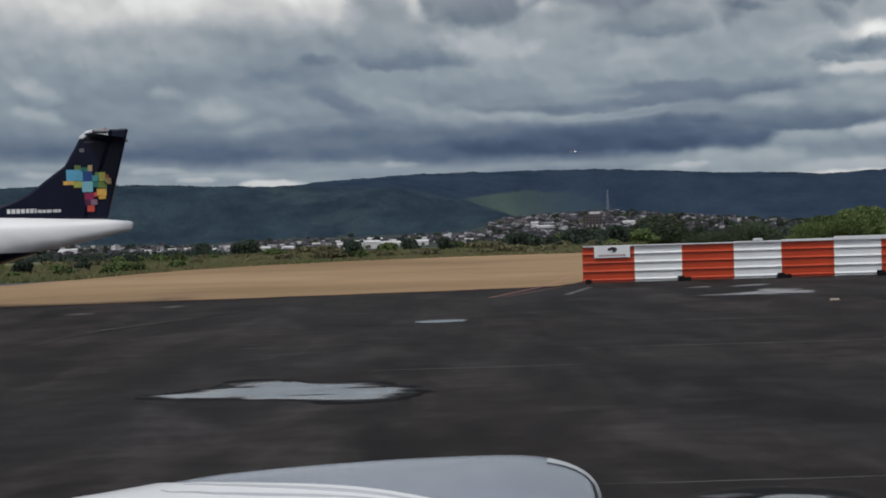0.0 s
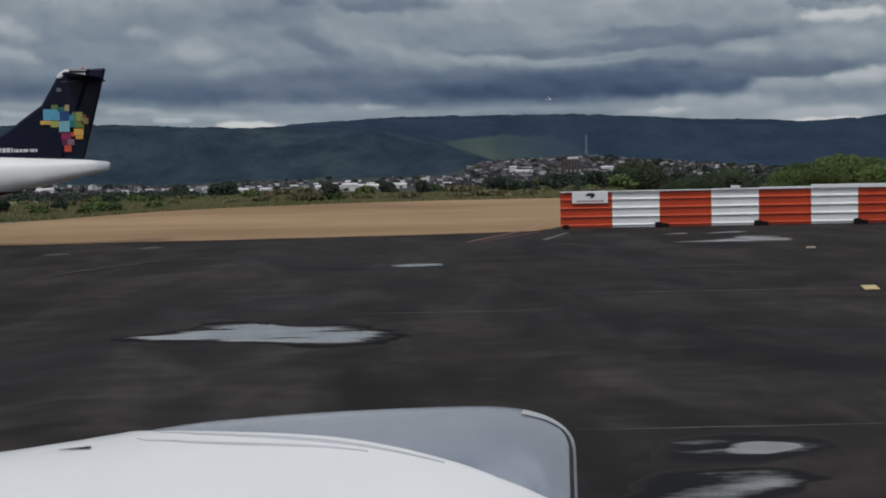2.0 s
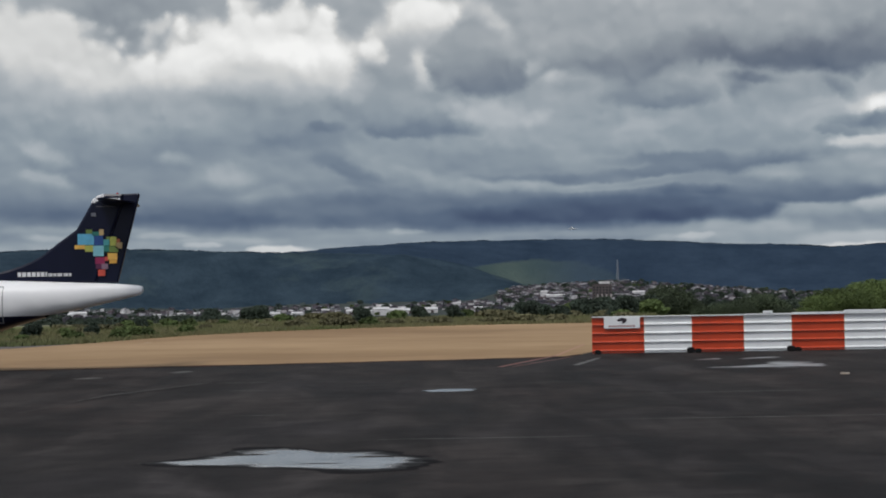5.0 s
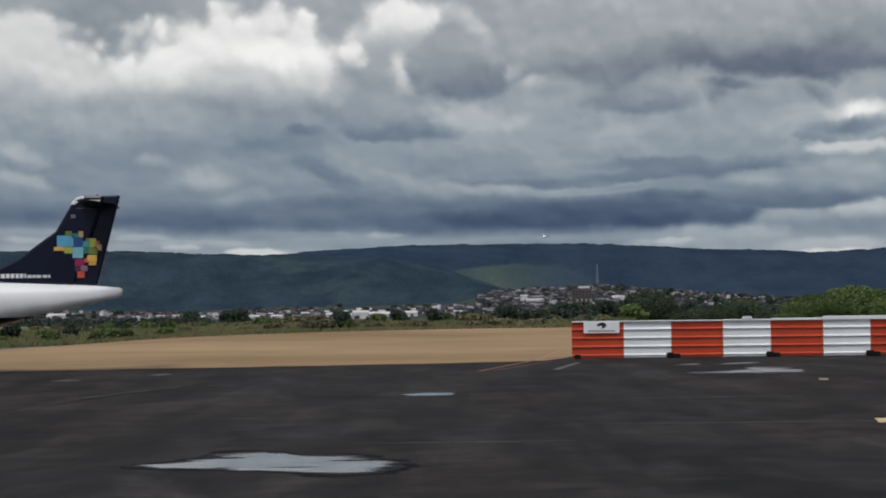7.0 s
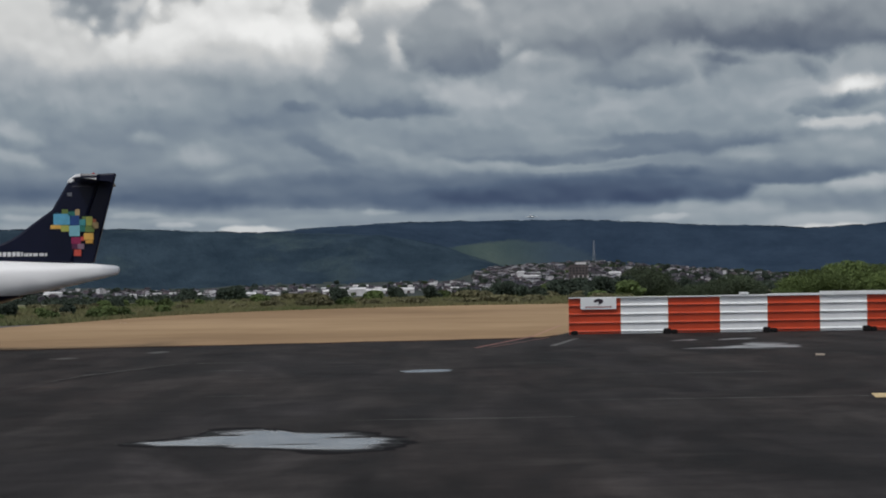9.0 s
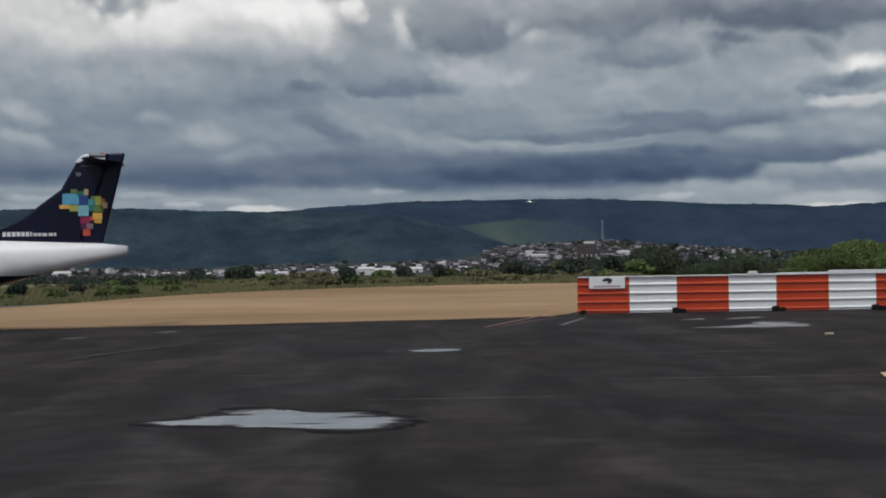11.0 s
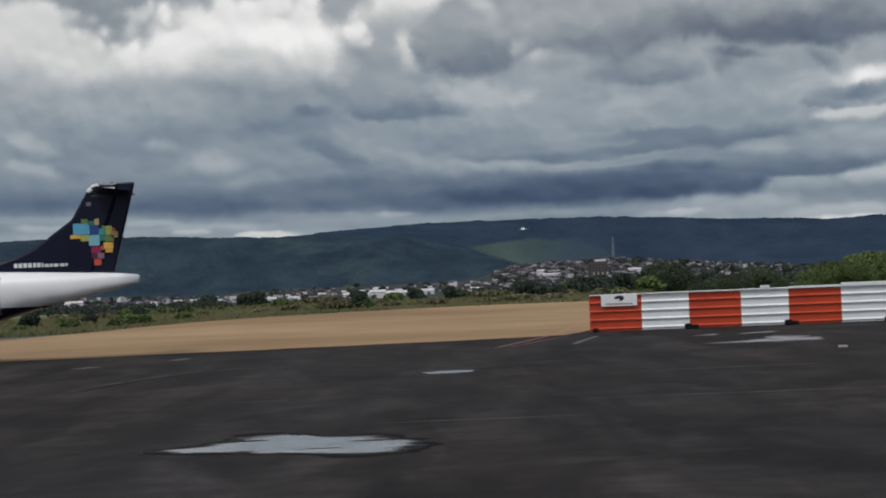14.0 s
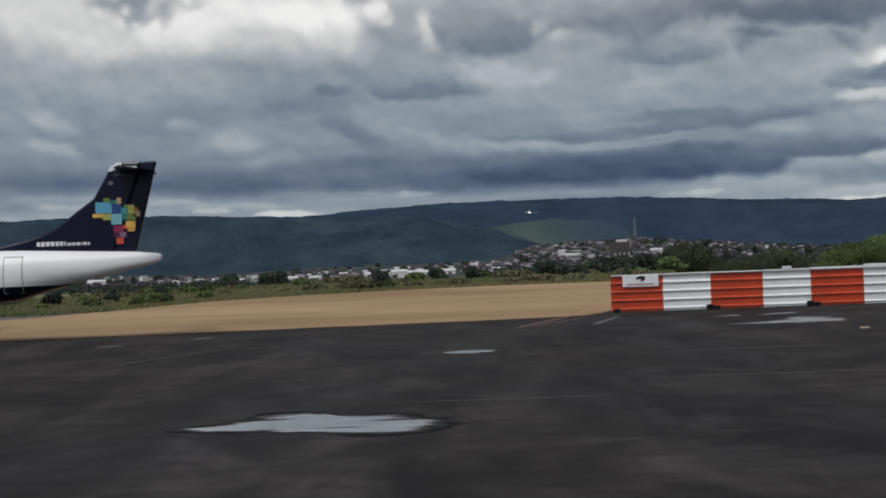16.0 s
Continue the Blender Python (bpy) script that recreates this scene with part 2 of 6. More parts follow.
WEST_CUMULUS = [
    ("w", -10.96, 9.14, 2.94, 1.41, 0, 0.57, 0.55, 0.6), ("w", -2.78, 7.02, 2.15, 1.18, 0, 0.63, 0.58, 0.9), ("t", -13.87, 7.59, 3.23, 2.15, -18, 0.82, 0.62, 0.3),
    ("t", -10.03, 7.07, 1.88, 1.02, 0, 0.8, 0.66, 0.35), ("t", -6.57, 7.75, 4.60, 2.12, 0, 0.9, 0.62, 0.3), ("t", -4.92, 7.91, 2.35, 0.94, 0, 0.93, 0.74, 0.6),
    ("b", -6.49, 6.52, 4.90, 0.67, 0, 0.7, 0.58, 0.7), ("w", -11.83, 6.25, 4.11, 0.78, 0, 0.67, 0.62, 0.9), ("w", -7.06, 7.59, 1.18, 0.51, 0, 0.82, 0.76, 0.9),
]


def cloud_material():
    m = bpy.data.materials.new("overcast_clouds")
    m.use_nodes = True
    t = m.node_tree
    t.nodes.clear()

    def put(sockets, values):
        for socket, v in zip(sockets, values):
            if isinstance(v, (int, float, tuple)):
                socket.default_value = v
            elif v is not None:
                t.links.new(v, socket)

    def vmath(op, a, b=None):
        n = t.nodes.new("ShaderNodeVectorMath")
        n.operation = op
        put(n.inputs, (a, b))
        return n.outputs["Value"] if op == "DOT_PRODUCT" else n.outputs["Vector"]

    def fmath(op, a, b, c=None):
        n = t.nodes.new("ShaderNodeMath")
        n.operation = op
        put(n.inputs, (a, b, c))
        return n.outputs["Value"]

    def span(v, a, b, c, d):
        n = t.nodes.new("ShaderNodeMapRange")
        n.interpolation_type = "SMOOTHSTEP"
        put(n.inputs[:5], (v, float(a), float(b), float(c), float(d)))
        return n.outputs["Result"]

    def blend(f, a, b):
        n = t.nodes.new("ShaderNodeMix")
        n.data_type = "FLOAT"
        put((n.inputs["Factor"], n.inputs["A"], n.inputs["B"]), (f, a, b))
        return n.outputs["Result"]

    def wander(co, scale, detail, rough, amount):
        n = t.nodes.new("ShaderNodeTexNoise")
        put([n.inputs[k] for k in ("Vector", "Scale", "Detail", "Roughness")], (co, scale, detail, rough))
        return vmath("MULTIPLY", vmath("SUBTRACT", n.outputs["Color"], (0.5, 0.5, 0.5)), amount)

    def billow(co, scale, detail):
        """Rounded heaps: 0 in the middle of each heap, higher in the folds."""
        n = t.nodes.new("ShaderNodeTexVoronoi")
        n.feature = "SMOOTH_F1"
        put([n.inputs[k] for k in ("Vector", "Scale", "Detail", "Roughness", "Smoothness")], (co, scale, detail, 0.5, 0.6))
        return n.outputs["Distance"]

    uv = t.nodes.new("ShaderNodeUVMap").outputs["UV"]
    deg = vmath("MULTIPLY", vmath("SUBTRACT", uv, (0.5, 0.5, 0)), (100.0, 100.0, 0))
    up = vmath("DOT_PRODUCT", deg, (0.0, 1.0, 0.0))
    calm = t.nodes.new("ShaderNodeVectorMath")
    calm.operation = "SCALE"
    stir = vmath("ADD", wander(deg, 0.45, 3.0, 0.5, (1.1, 0.6, 0)), wander(deg, 1.5, 4.0, 0.55, (0.6, 0.4, 0)))
    put((calm.inputs[0], calm.inputs["Scale"]), (stir, span(up, 2.4, 5.5, 0.5, 1.0)))
    drift = vmath("ADD", deg, calm.outputs["Vector"])
    flat = vmath("MULTIPLY", drift, (0.5, 1.0, 0))
    heaps = billow(drift, 0.8, 1.0)
    value = 0.64
    for low, high, v in ((0.9, 1.4, 0.61), (1.4, 1.95, 0.54), (1.95, 2.6, 0.48), (2.6, 3.2, 0.53), (3.2, 4.1, 0.58), (4.1, 6.0, 0.62), (6.0, 10.0, 0.64)):
        value = blend(span(up, low, high, 0, 1), value, v)
    edge = {k: fmath("MULTIPLY_ADD", heaps, a, -0.52 * a) for k, a in (("t", 0.55), ("b", 0.35), ("w", 0.35))}
    edge["s"] = fmath("MULTIPLY_ADD", billow(vmath("MULTIPLY", drift, (0.3, 0.9, 0)), 1.0, 1.0), 0.25, -0.13)
    for kind, x, y, rx, ry, turn, top, base, soft in (LOW_BANKS_WEST + LOW_BANKS_EAST + BLUE_BAND + MID_WEST + CURVED_STREAK
                                                      + MID_EAST + EAST_GLOW + EAST_MASS + ZENITH_GAP + WEST_CUMULUS):
        c, s = math.cos(radians(turn)), math.sin(radians(turn))
        own = vmath("SUBTRACT", drift, (x, y, 0.0))
        along = vmath("DOT_PRODUCT", own, (c / rx, s / rx, 0.0))
        high = vmath("DOT_PRODUCT", own, (-s / ry, c / ry, 0.0))
        d = fmath("ADD", fmath("SQRT", fmath("MULTIPLY_ADD", along, along, fmath("MULTIPLY", high, high)), 0.0), edge[kind])
        cover = span(d, 1.08 - soft, 1.08 + 0.25 * soft, 1, 0)
        if kind == "t":
            cover = fmath("MULTIPLY", cover, span(high, -1.0, 0.1, 0, 1))
        elif kind in "bs":
            cover = fmath("MULTIPLY", cover, span(high, -0.3, 0.95, 1, 0))
        value = blend(cover, value, span(high, *((-0.95, 0.1) if kind == "t" else (-0.6, 0.75)), base, top))
    # heaps lit from above, long and faint near the hills, rounder higher up
    above = vmath("ADD", drift, (0.12, 0.30, 0))
    relief = fmath("SUBTRACT", billow(above, 0.8, 1.0), heaps)
    long = vmath("ADD", flat, (0.05, 0.16, 0))
    strata = fmath("SUBTRACT", billow(long, 1.2, 1.0), billow(flat, 1.2, 1.0))
    value = fmath("MULTIPLY_ADD", fmath("MULTIPLY", relief, span(up, 2.5, 6.0, 0.03, 0.09)), 1.0, value)
    value = fmath("MULTIPLY_ADD", fmath("MULTIPLY", strata, span(up, 3.0, 7.0, 0.08, 0.03)), 1.0, value)
    col = ramp(t, value, [(0.2, (0.020, 0.032, 0.060)), (0.3, (0.049, 0.072, 0.130)), (0.4, (0.096, 0.134, 0.200)), (0.5, (0.169, 0.215, 0.275)),
                          (0.6, (0.272, 0.322, 0.366)), (0.7, (0.414, 0.452, 0.486)), (0.8, (0.592, 0.608, 0.615)), (0.95, (0.87, 0.88, 0.88))])
    # higher clouds are greyer and a little warmer than the blue band over the hills
    grey = ramp(t, value, [(0.2, (0.030, 0.033, 0.044)), (0.3, (0.066, 0.072, 0.090)), (0.4, (0.120, 0.132, 0.158)), (0.5, (0.200, 0.212, 0.236)),
                           (0.6, (0.300, 0.319, 0.340)), (0.7, (0.436, 0.451, 0.462)), (0.8, (0.606, 0.606, 0.594)), (0.95, (0.885, 0.88, 0.86))])
    col = mix(t, span(up, 5.0, 8.5, 0, 0.5), col, grey)
    em = t.nodes.new("ShaderNodeEmission")
    t.links.new(col, em.inputs["Color"])
    out = t.nodes.new("ShaderNodeOutputMaterial")
    t.links.new(em.outputs["Emission"], out.inputs["Surface"])
    return m


CLOUDS = cloud_material()
GRASS = surface("grass_ground", (0.15, 0.155, 0.062), (0.085, 0.10, 0.04), 0.08, 1.2, 0.95, bump=0.05, bump_scale=2.0, grime=(0.16, 0.12, 0.06), grime_amount=0.6, spec=0.1)
# town ground is tinted bluish for the haze in front of it
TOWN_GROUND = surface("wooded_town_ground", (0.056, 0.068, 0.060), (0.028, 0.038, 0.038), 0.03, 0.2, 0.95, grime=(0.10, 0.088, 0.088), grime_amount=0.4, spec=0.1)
VALLEY_FIELD = surface("dry_valley_field", (0.200, 0.184, 0.128), (0.098, 0.102, 0.066), 0.012, 0.12, 0.95, grime=(0.06, 0.07, 0.045), grime_amount=0.7, spec=0.1)
# distance haze over both slopes is put into the blue of their colours
FOREST_NEAR = surface("near_forested_slope_hazed", (0.043, 0.067, 0.090), (0.021, 0.036, 0.053), 0.011, 0.07, 1.0, bump=6.0, bump_scale=0.07, grime=(0.072, 0.102, 0.102), grime_amount=0.9, spec=0.0, uv="bearing")
FOREST_FAR = surface("far_forested_slope_hazed", (0.040, 0.063, 0.098), (0.023, 0.039, 0.066), 0.009, 0.06, 1.0, bump=6.0, bump_scale=0.06, spec=0.0, uv="bearing")


def add_sunlit_patch(m):
    """Paints sunlight as a paler green patch on the slope where the land's own attribute says so."""
    t = m.node_tree
    b = t.nodes["Principled BSDF"]
    old = b.inputs["Base Color"].links[0].from_socket
    co = t.nodes.new("ShaderNodeTexCoord").outputs["Object"]
    at = t.nodes.new("ShaderNodeAttribute")
    at.attribute_name = "sunlit_patch"
    sunlit = ramp(t, noise_node(t, co, 0.006, 5, 0.55, (1, 0.2, 1)), [(0.35, (0.054, 0.083, 0.086)), (0.65, (0.092, 0.122, 0.110))])
    t.links.new(mix(t, at.outputs["Fac"], old, sunlit), b.inputs["Base Color"])


add_sunlit_patch(FOREST_FAR)
DIRT = surface("dry_tan_dirt", (0.395, 0.272, 0.158), (0.245, 0.158, 0.086), 0.11, 1.1, 0.95, bump=0.03, bump_scale=3.0, stretch=(0.34, 0.62, 1), grime=(0.17, 0.104, 0.058), grime_amount=0.95, spec=0.1)
ORANGE = surface("orange_painted_steel", (0.53, 0.062, 0.020), (0.41, 0.048, 0.018), 0.8, 9.0, 0.3, grime=(0.2, 0.07, 0.04), grime_amount=0.45, stretch=(1, 1, 0.3))
WHITE_SHEET = surface("white_painted_steel", (0.80, 0.82, 0.83), (0.70, 0.72, 0.73), 0.8, 9.0, 0.45, grime=(0.4, 0.39, 0.37), grime_amount=0.4, stretch=(1, 1, 0.3))
RUBBER = surface("dark_ballast_block", (0.014, 0.014, 0.015), (0.007, 0.007, 0.008), 3, 30, 0.9, bump=0.005, spec=0.2)
WHITE_HULL = surface("white_aircraft_paint", (0.86, 0.86, 0.86), (0.81, 0.81, 0.82), 0.5, 6, 0.42, grime=(0.66, 0.63, 0.60), grime_amount=0.2)
NAVY = surface("navy_aircraft_paint", (0.007, 0.009, 0.028), (0.004, 0.006, 0.018), 0.5, 6, 0.30, spec=0.25)
GREY_METAL = surface("dull_grey_metal", (0.42, 0.43, 0.45), (0.33, 0.34, 0.36), 1.0, 12, 0.4, metal=0.6)
TYRE = surface("tyre_rubber", (0.03, 0.03, 0.03), (0.02, 0.02, 0.02), 4, 30, 0.9)
DARK_GLASS = plain("dark_window_glass", (0.02, 0.025, 0.03), 0.08)

# ---- building helpers ----


def mesh_of(name, bm, *materials):
    me = bpy.data.meshes.new(name)
    bm.to_mesh(me)
    bm.free()
    for m in materials:
        me.materials.append(m)
    return me


def part(name, bm, material, parent=None, label="", smooth=False):
    """Links a bmesh as one mesh object, under a thing or a part."""
    mats = material if isinstance(material, (list, tuple)) else (material,)
    ob = new(name, mesh_of(name, bm, *mats))
    if smooth:
        for p in ob.data.polygons:
            p.use_smooth = True
    if parent:
        ob.parent = parent
    if label:
        tagged(ob, label)
    return ob


def thing(name, at=(0, 0, 0), turn=0):
    ob = new(name)
    ob.matrix_basis = pose(*at, 0, 0, turn)
    ob.empty_display_size = 0.3
    return ob


def box(bm, x0, x1, y0, y1, z0, z1, bevel=0.0):
    vs = [bm.verts.new(p) for p in ((x0, y0, z0), (x1, y0, z0), (x1, y1, z0), (x0, y1, z0), (x0, y0, z1), (x1, y0, z1), (x1, y1, z1), (x0, y1, z1))]
    fs = [bm.faces.new([vs[i] for i in f]) for f in ((3, 2, 1, 0), (4, 5, 6, 7), (0, 1, 5, 4), (1, 2, 6, 5), (2, 3, 7, 6), (3, 0, 4, 7))]
    if bevel:
        bmesh.ops.bevel(bm, geom=list({e for f in fs for e in f.edges}), offset=bevel, segments=2, affect="EDGES")
    return bm


def boxes(*specs, bevel=0.0):
    bm = bmesh.new()
    for s in specs:
        box(bm, *s, bevel=bevel)
    return bm


def prism(points, y0, y1, inset=0.0, bulge=0.0):
    """A plate in the x-z plane with the outline points, from y0 to y1; its faces are drawn in to a soft edge."""
    bm = bmesh.new()
    a = [bm.verts.new((x, y0, z)) for x, z in points]
    b = [bm.verts.new((x, y1, z)) for x, z in points]
    n = len(points)
    front, back = bm.faces.new(a), bm.faces.new(b[::-1])
    for i in range(n):
        bm.faces.new((a[i], b[i], b[(i + 1) % n], a[(i + 1) % n]))
    bmesh.ops.recalc_face_normals(bm, faces=bm.faces[:])
    if inset:
        bmesh.ops.inset_individual(bm, faces=[front, back], thickness=inset, depth=bulge, use_even_offset=True)
    return bm


def loft(rings, close=True, caps=True):
    """Skin over rings of equal numbers of points."""
    bm = bmesh.new()
    vs = [[bm.verts.new(p) for p in r] for r in rings]
    n = len(rings[0])
    for r0, r1 in zip(vs, vs[1:]):
        for i in range(n if close else n - 1):
            j = (i + 1) % n
            bm.faces.new((r0[i], r0[j], r1[j], r1[i]))
    if caps and close:
        bm.faces.new(vs[0][::-1])
        bm.faces.new(vs[-1])
    bmesh.ops.recalc_face_normals(bm, faces=bm.faces[:])
    return bm


def tube(p0, p1, r0, r1=None, n=10):
    p0, p1 = Vector(p0), Vector(p1)
    q = (p1 - p0).to_track_quat("Z", "Y").to_matrix()
    ring = lambda p, r: [p + q @ Vector((r * math.cos(a), r * math.sin(a), 0)) for a in (2 * math.pi * i / n for i in range(n))]
    return loft([ring(p0, r0), ring(p1, r0 if r1 is None else r1)])


def join(*bms):
    out = bmesh.new()
    for b in bms:
        me = bpy.data.meshes.new("t")
        b.to_mesh(me)
        b.free()
        out.from_mesh(me)
        bpy.data.meshes.remove(me)
    return out


def sheet(points, z, material, name, label, category, rim=0.0):
    """A flat irregular sheet on the ground, with a thin rim."""
    bm = bmesh.new()
    f = bm.faces.new([bm.verts.new((x, y, z)) for x, y in points])
    f.normal_update()
    if f.normal.z < 0:
        f.normal_flip()
    bmesh.ops.triangulate(bm, faces=bm.faces[:])
    ob = part(name, bm, material)
    return tagged(ob, label, category, kind="structure")


# ---- terrain ----
LEFT_RIDGE = [(-60, 1.1), (-16.5, 1.22), (-14.5, 1.29), (-12.5, 1.31), (-10, 1.28), (-7.5, 1.19), (-5.5, 1.16), (-4.4, 1.13), (-1.65, 1.03), (0.3, 0.62), (2.25, -0.05), (3.5, -0.5), (60, -0.6)]
FAR_RIDGE = [(-60, 1.0), (-6, 1.06), (-3.6, 1.30), (-0.66, 1.42), (2.3, 1.44), (5.2, 1.43), (7.1, 1.32), (9, 1.21), (11.9, 1.09), (12.8, 1.01), (14.7, 1.09), (16, 1.22), (60, 1.4)]
TOWN_RISE = [(-60, -0.70), (-14, -0.68), (-8, -0.82), (-6, -0.70), (-3, -0.70), (0, -0.64), (0.7, -0.60), (1.6, -0.36), (2.1, -0.22), (3.6, -0.10), (5.7, -0.05), (7.5, -0.16), (8.5, -0.24), (10.4, -0.38), (12.2, -0.54), (14, -0.62), (60, -0.62)]
SUNLIT_TOP = [(0.4, 0.40), (0.6, 0.52), (1.0, 0.60), (1.6, 0.70), (2.4, 0.78), (3.2, 0.80), (4.2, 0.72), (5.0, 0.5), (6, 0.1)]
TOWN_FOOT = [(-60, -1.16), (-4, -1.14), (1, -1.1), (4, -0.95), (60, -0.95)]


def bend(knots, az):
    return float(np.interp(az, [k[0] for k in knots], [k[1] for k in knots]))


def land(x, y):
    """Height of the land: a level airfield, a valley with the town, then wooded ridges."""
    r = math.hypot(x, y)
    az = math.degrees(math.atan2(x, y))
    if abs(az) > 60:
        az = math.copysign(60, az)
    zs = [0, 0, -5.5]
    for radius, knots in ((1450, TOWN_FOOT), (2720, TOWN_RISE), (3500, LEFT_RIDGE), (4450, FAR_RIDGE)):
        zs.append(3.5 + radius * math.tan(radians(bend(knots, az))))
    zs += [zs[-1] - 15]
    rs = [0, 165, 290, 1450, 2720, 3500, 4450, 4720]
    for i in range(7):
        if r <= rs[i + 1]:
            k = (r - rs[i]) / (rs[i + 1] - rs[i])
            k = k * k * (3 - 2 * k) if i != 3 else k
            z = zs[i] + (zs[i + 1] - zs[i]) * k
            break
    else:
        z = zs[-1]
    if r > 2600:
        amp = min(1, (r - 2600) / 600)
        p = Vector((x * 0.006, y * 0.006, 0))
        z += amp * (2.5 * noise.noise(p) + 2.5 * noise.noise(p * 3.1) + 2.0 * noise.noise(p * 9.0))
        p = Vector((x * 0.0018, y * 0.0018, 3.0))
        fold = math.sin(min(1, max(0, (r - 2720) / 1700)) * math.pi) ** 1
        z += amp * fold * 5 * noise.noise(p)
    elif r > 170:
        z += min(1, (r - 170) / 150) * 1.2 * noise.noise(Vector((x * 0.02, y * 0.02, 7)))
    return z


def build_ground():
    azs = list(np.arange(-180, -30, 6.0)) + list(np.arange(-30, -20, 1.0)) + list(np.arange(-20, 20, 0.16)) + list(np.arange(20, 30, 1.0)) + list(np.arange(30, 180, 6.0))
    rads = [6, 30, 60, 90, 120, 140, 165, 185, 205, 225, 250, 275, 300, 350, 420, 500, 600, 720, 850]
    rads += [1020, 1200, 1330] + list(np.linspace(1450, 2720, 18)) + list(np.linspace(2760, 4450, 56)) + [4500, 4600, 4720]
    bm = bmesh.new()
    sunlit = bm.verts.layers.float.new("sunlit_patch")
    flat = bm.loops.layers.uv.new("bearing")
    centre = bm.verts.new((0, 0, 0))
    rows = []
    for r in rads:
        row = []
        for a in azs:
            x, y = r * math.sin(radians(a)), r * math.cos(radians(a))
            v = bm.verts.new((x, y, land(x, y)))
            # mask of the painted sunlit patch, fading to the east
            if r > 3480 and 0.3 < a < 6:
                up = math.degrees(math.atan2(v.co.z - 3.5, r)) + 0.05 * noise.noise(Vector((a * 1.5, r * 0.002, 1)))
                fade = 1 - 0.8 * min(1, max(0, (a - 2.2) / 2.2))
                v[sunlit] = fade * min(1, max(0, (bend(SUNLIT_TOP, a) - up) / 0.06))
            row.append(v)
        rows.append(row)
    n = len(azs)
    for i in range(n):
        bm.faces.new((centre, rows[0][(i + 1) % n], rows[0][i]))
    for k, (a, b) in enumerate(zip(rows, rows[1:])):
        r = (rads[k] + rads[k + 1]) / 2
        for i in range(n):
            j = (i + 1) % n
            f = bm.faces.new((a[i], a[j], b[j], b[i]))
            f.smooth = True
            az = azs[i]
            east = azs[j] if j else 180.0
            for loop, (u, v) in zip(f.loops, ((az, rads[k]), (east, rads[k]), (east, rads[k + 1]), (az, rads[k + 1]))):
                loop[flat].uv = (u * 60, v * 0.42)
            wob = noise.noise(Vector((az * 0.9, r * 0.004, 1)))
            if r < 300:
                f.material_index = 0
            elif r < 1380 + 150 * wob:
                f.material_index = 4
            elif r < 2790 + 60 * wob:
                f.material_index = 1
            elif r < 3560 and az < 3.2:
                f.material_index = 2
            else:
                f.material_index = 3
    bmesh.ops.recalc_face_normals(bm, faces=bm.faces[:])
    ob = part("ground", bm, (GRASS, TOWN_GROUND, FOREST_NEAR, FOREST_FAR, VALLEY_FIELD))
    return tagged(ob, "grassy airfield falling to a valley and wooded ridges", "ground", kind="structure")


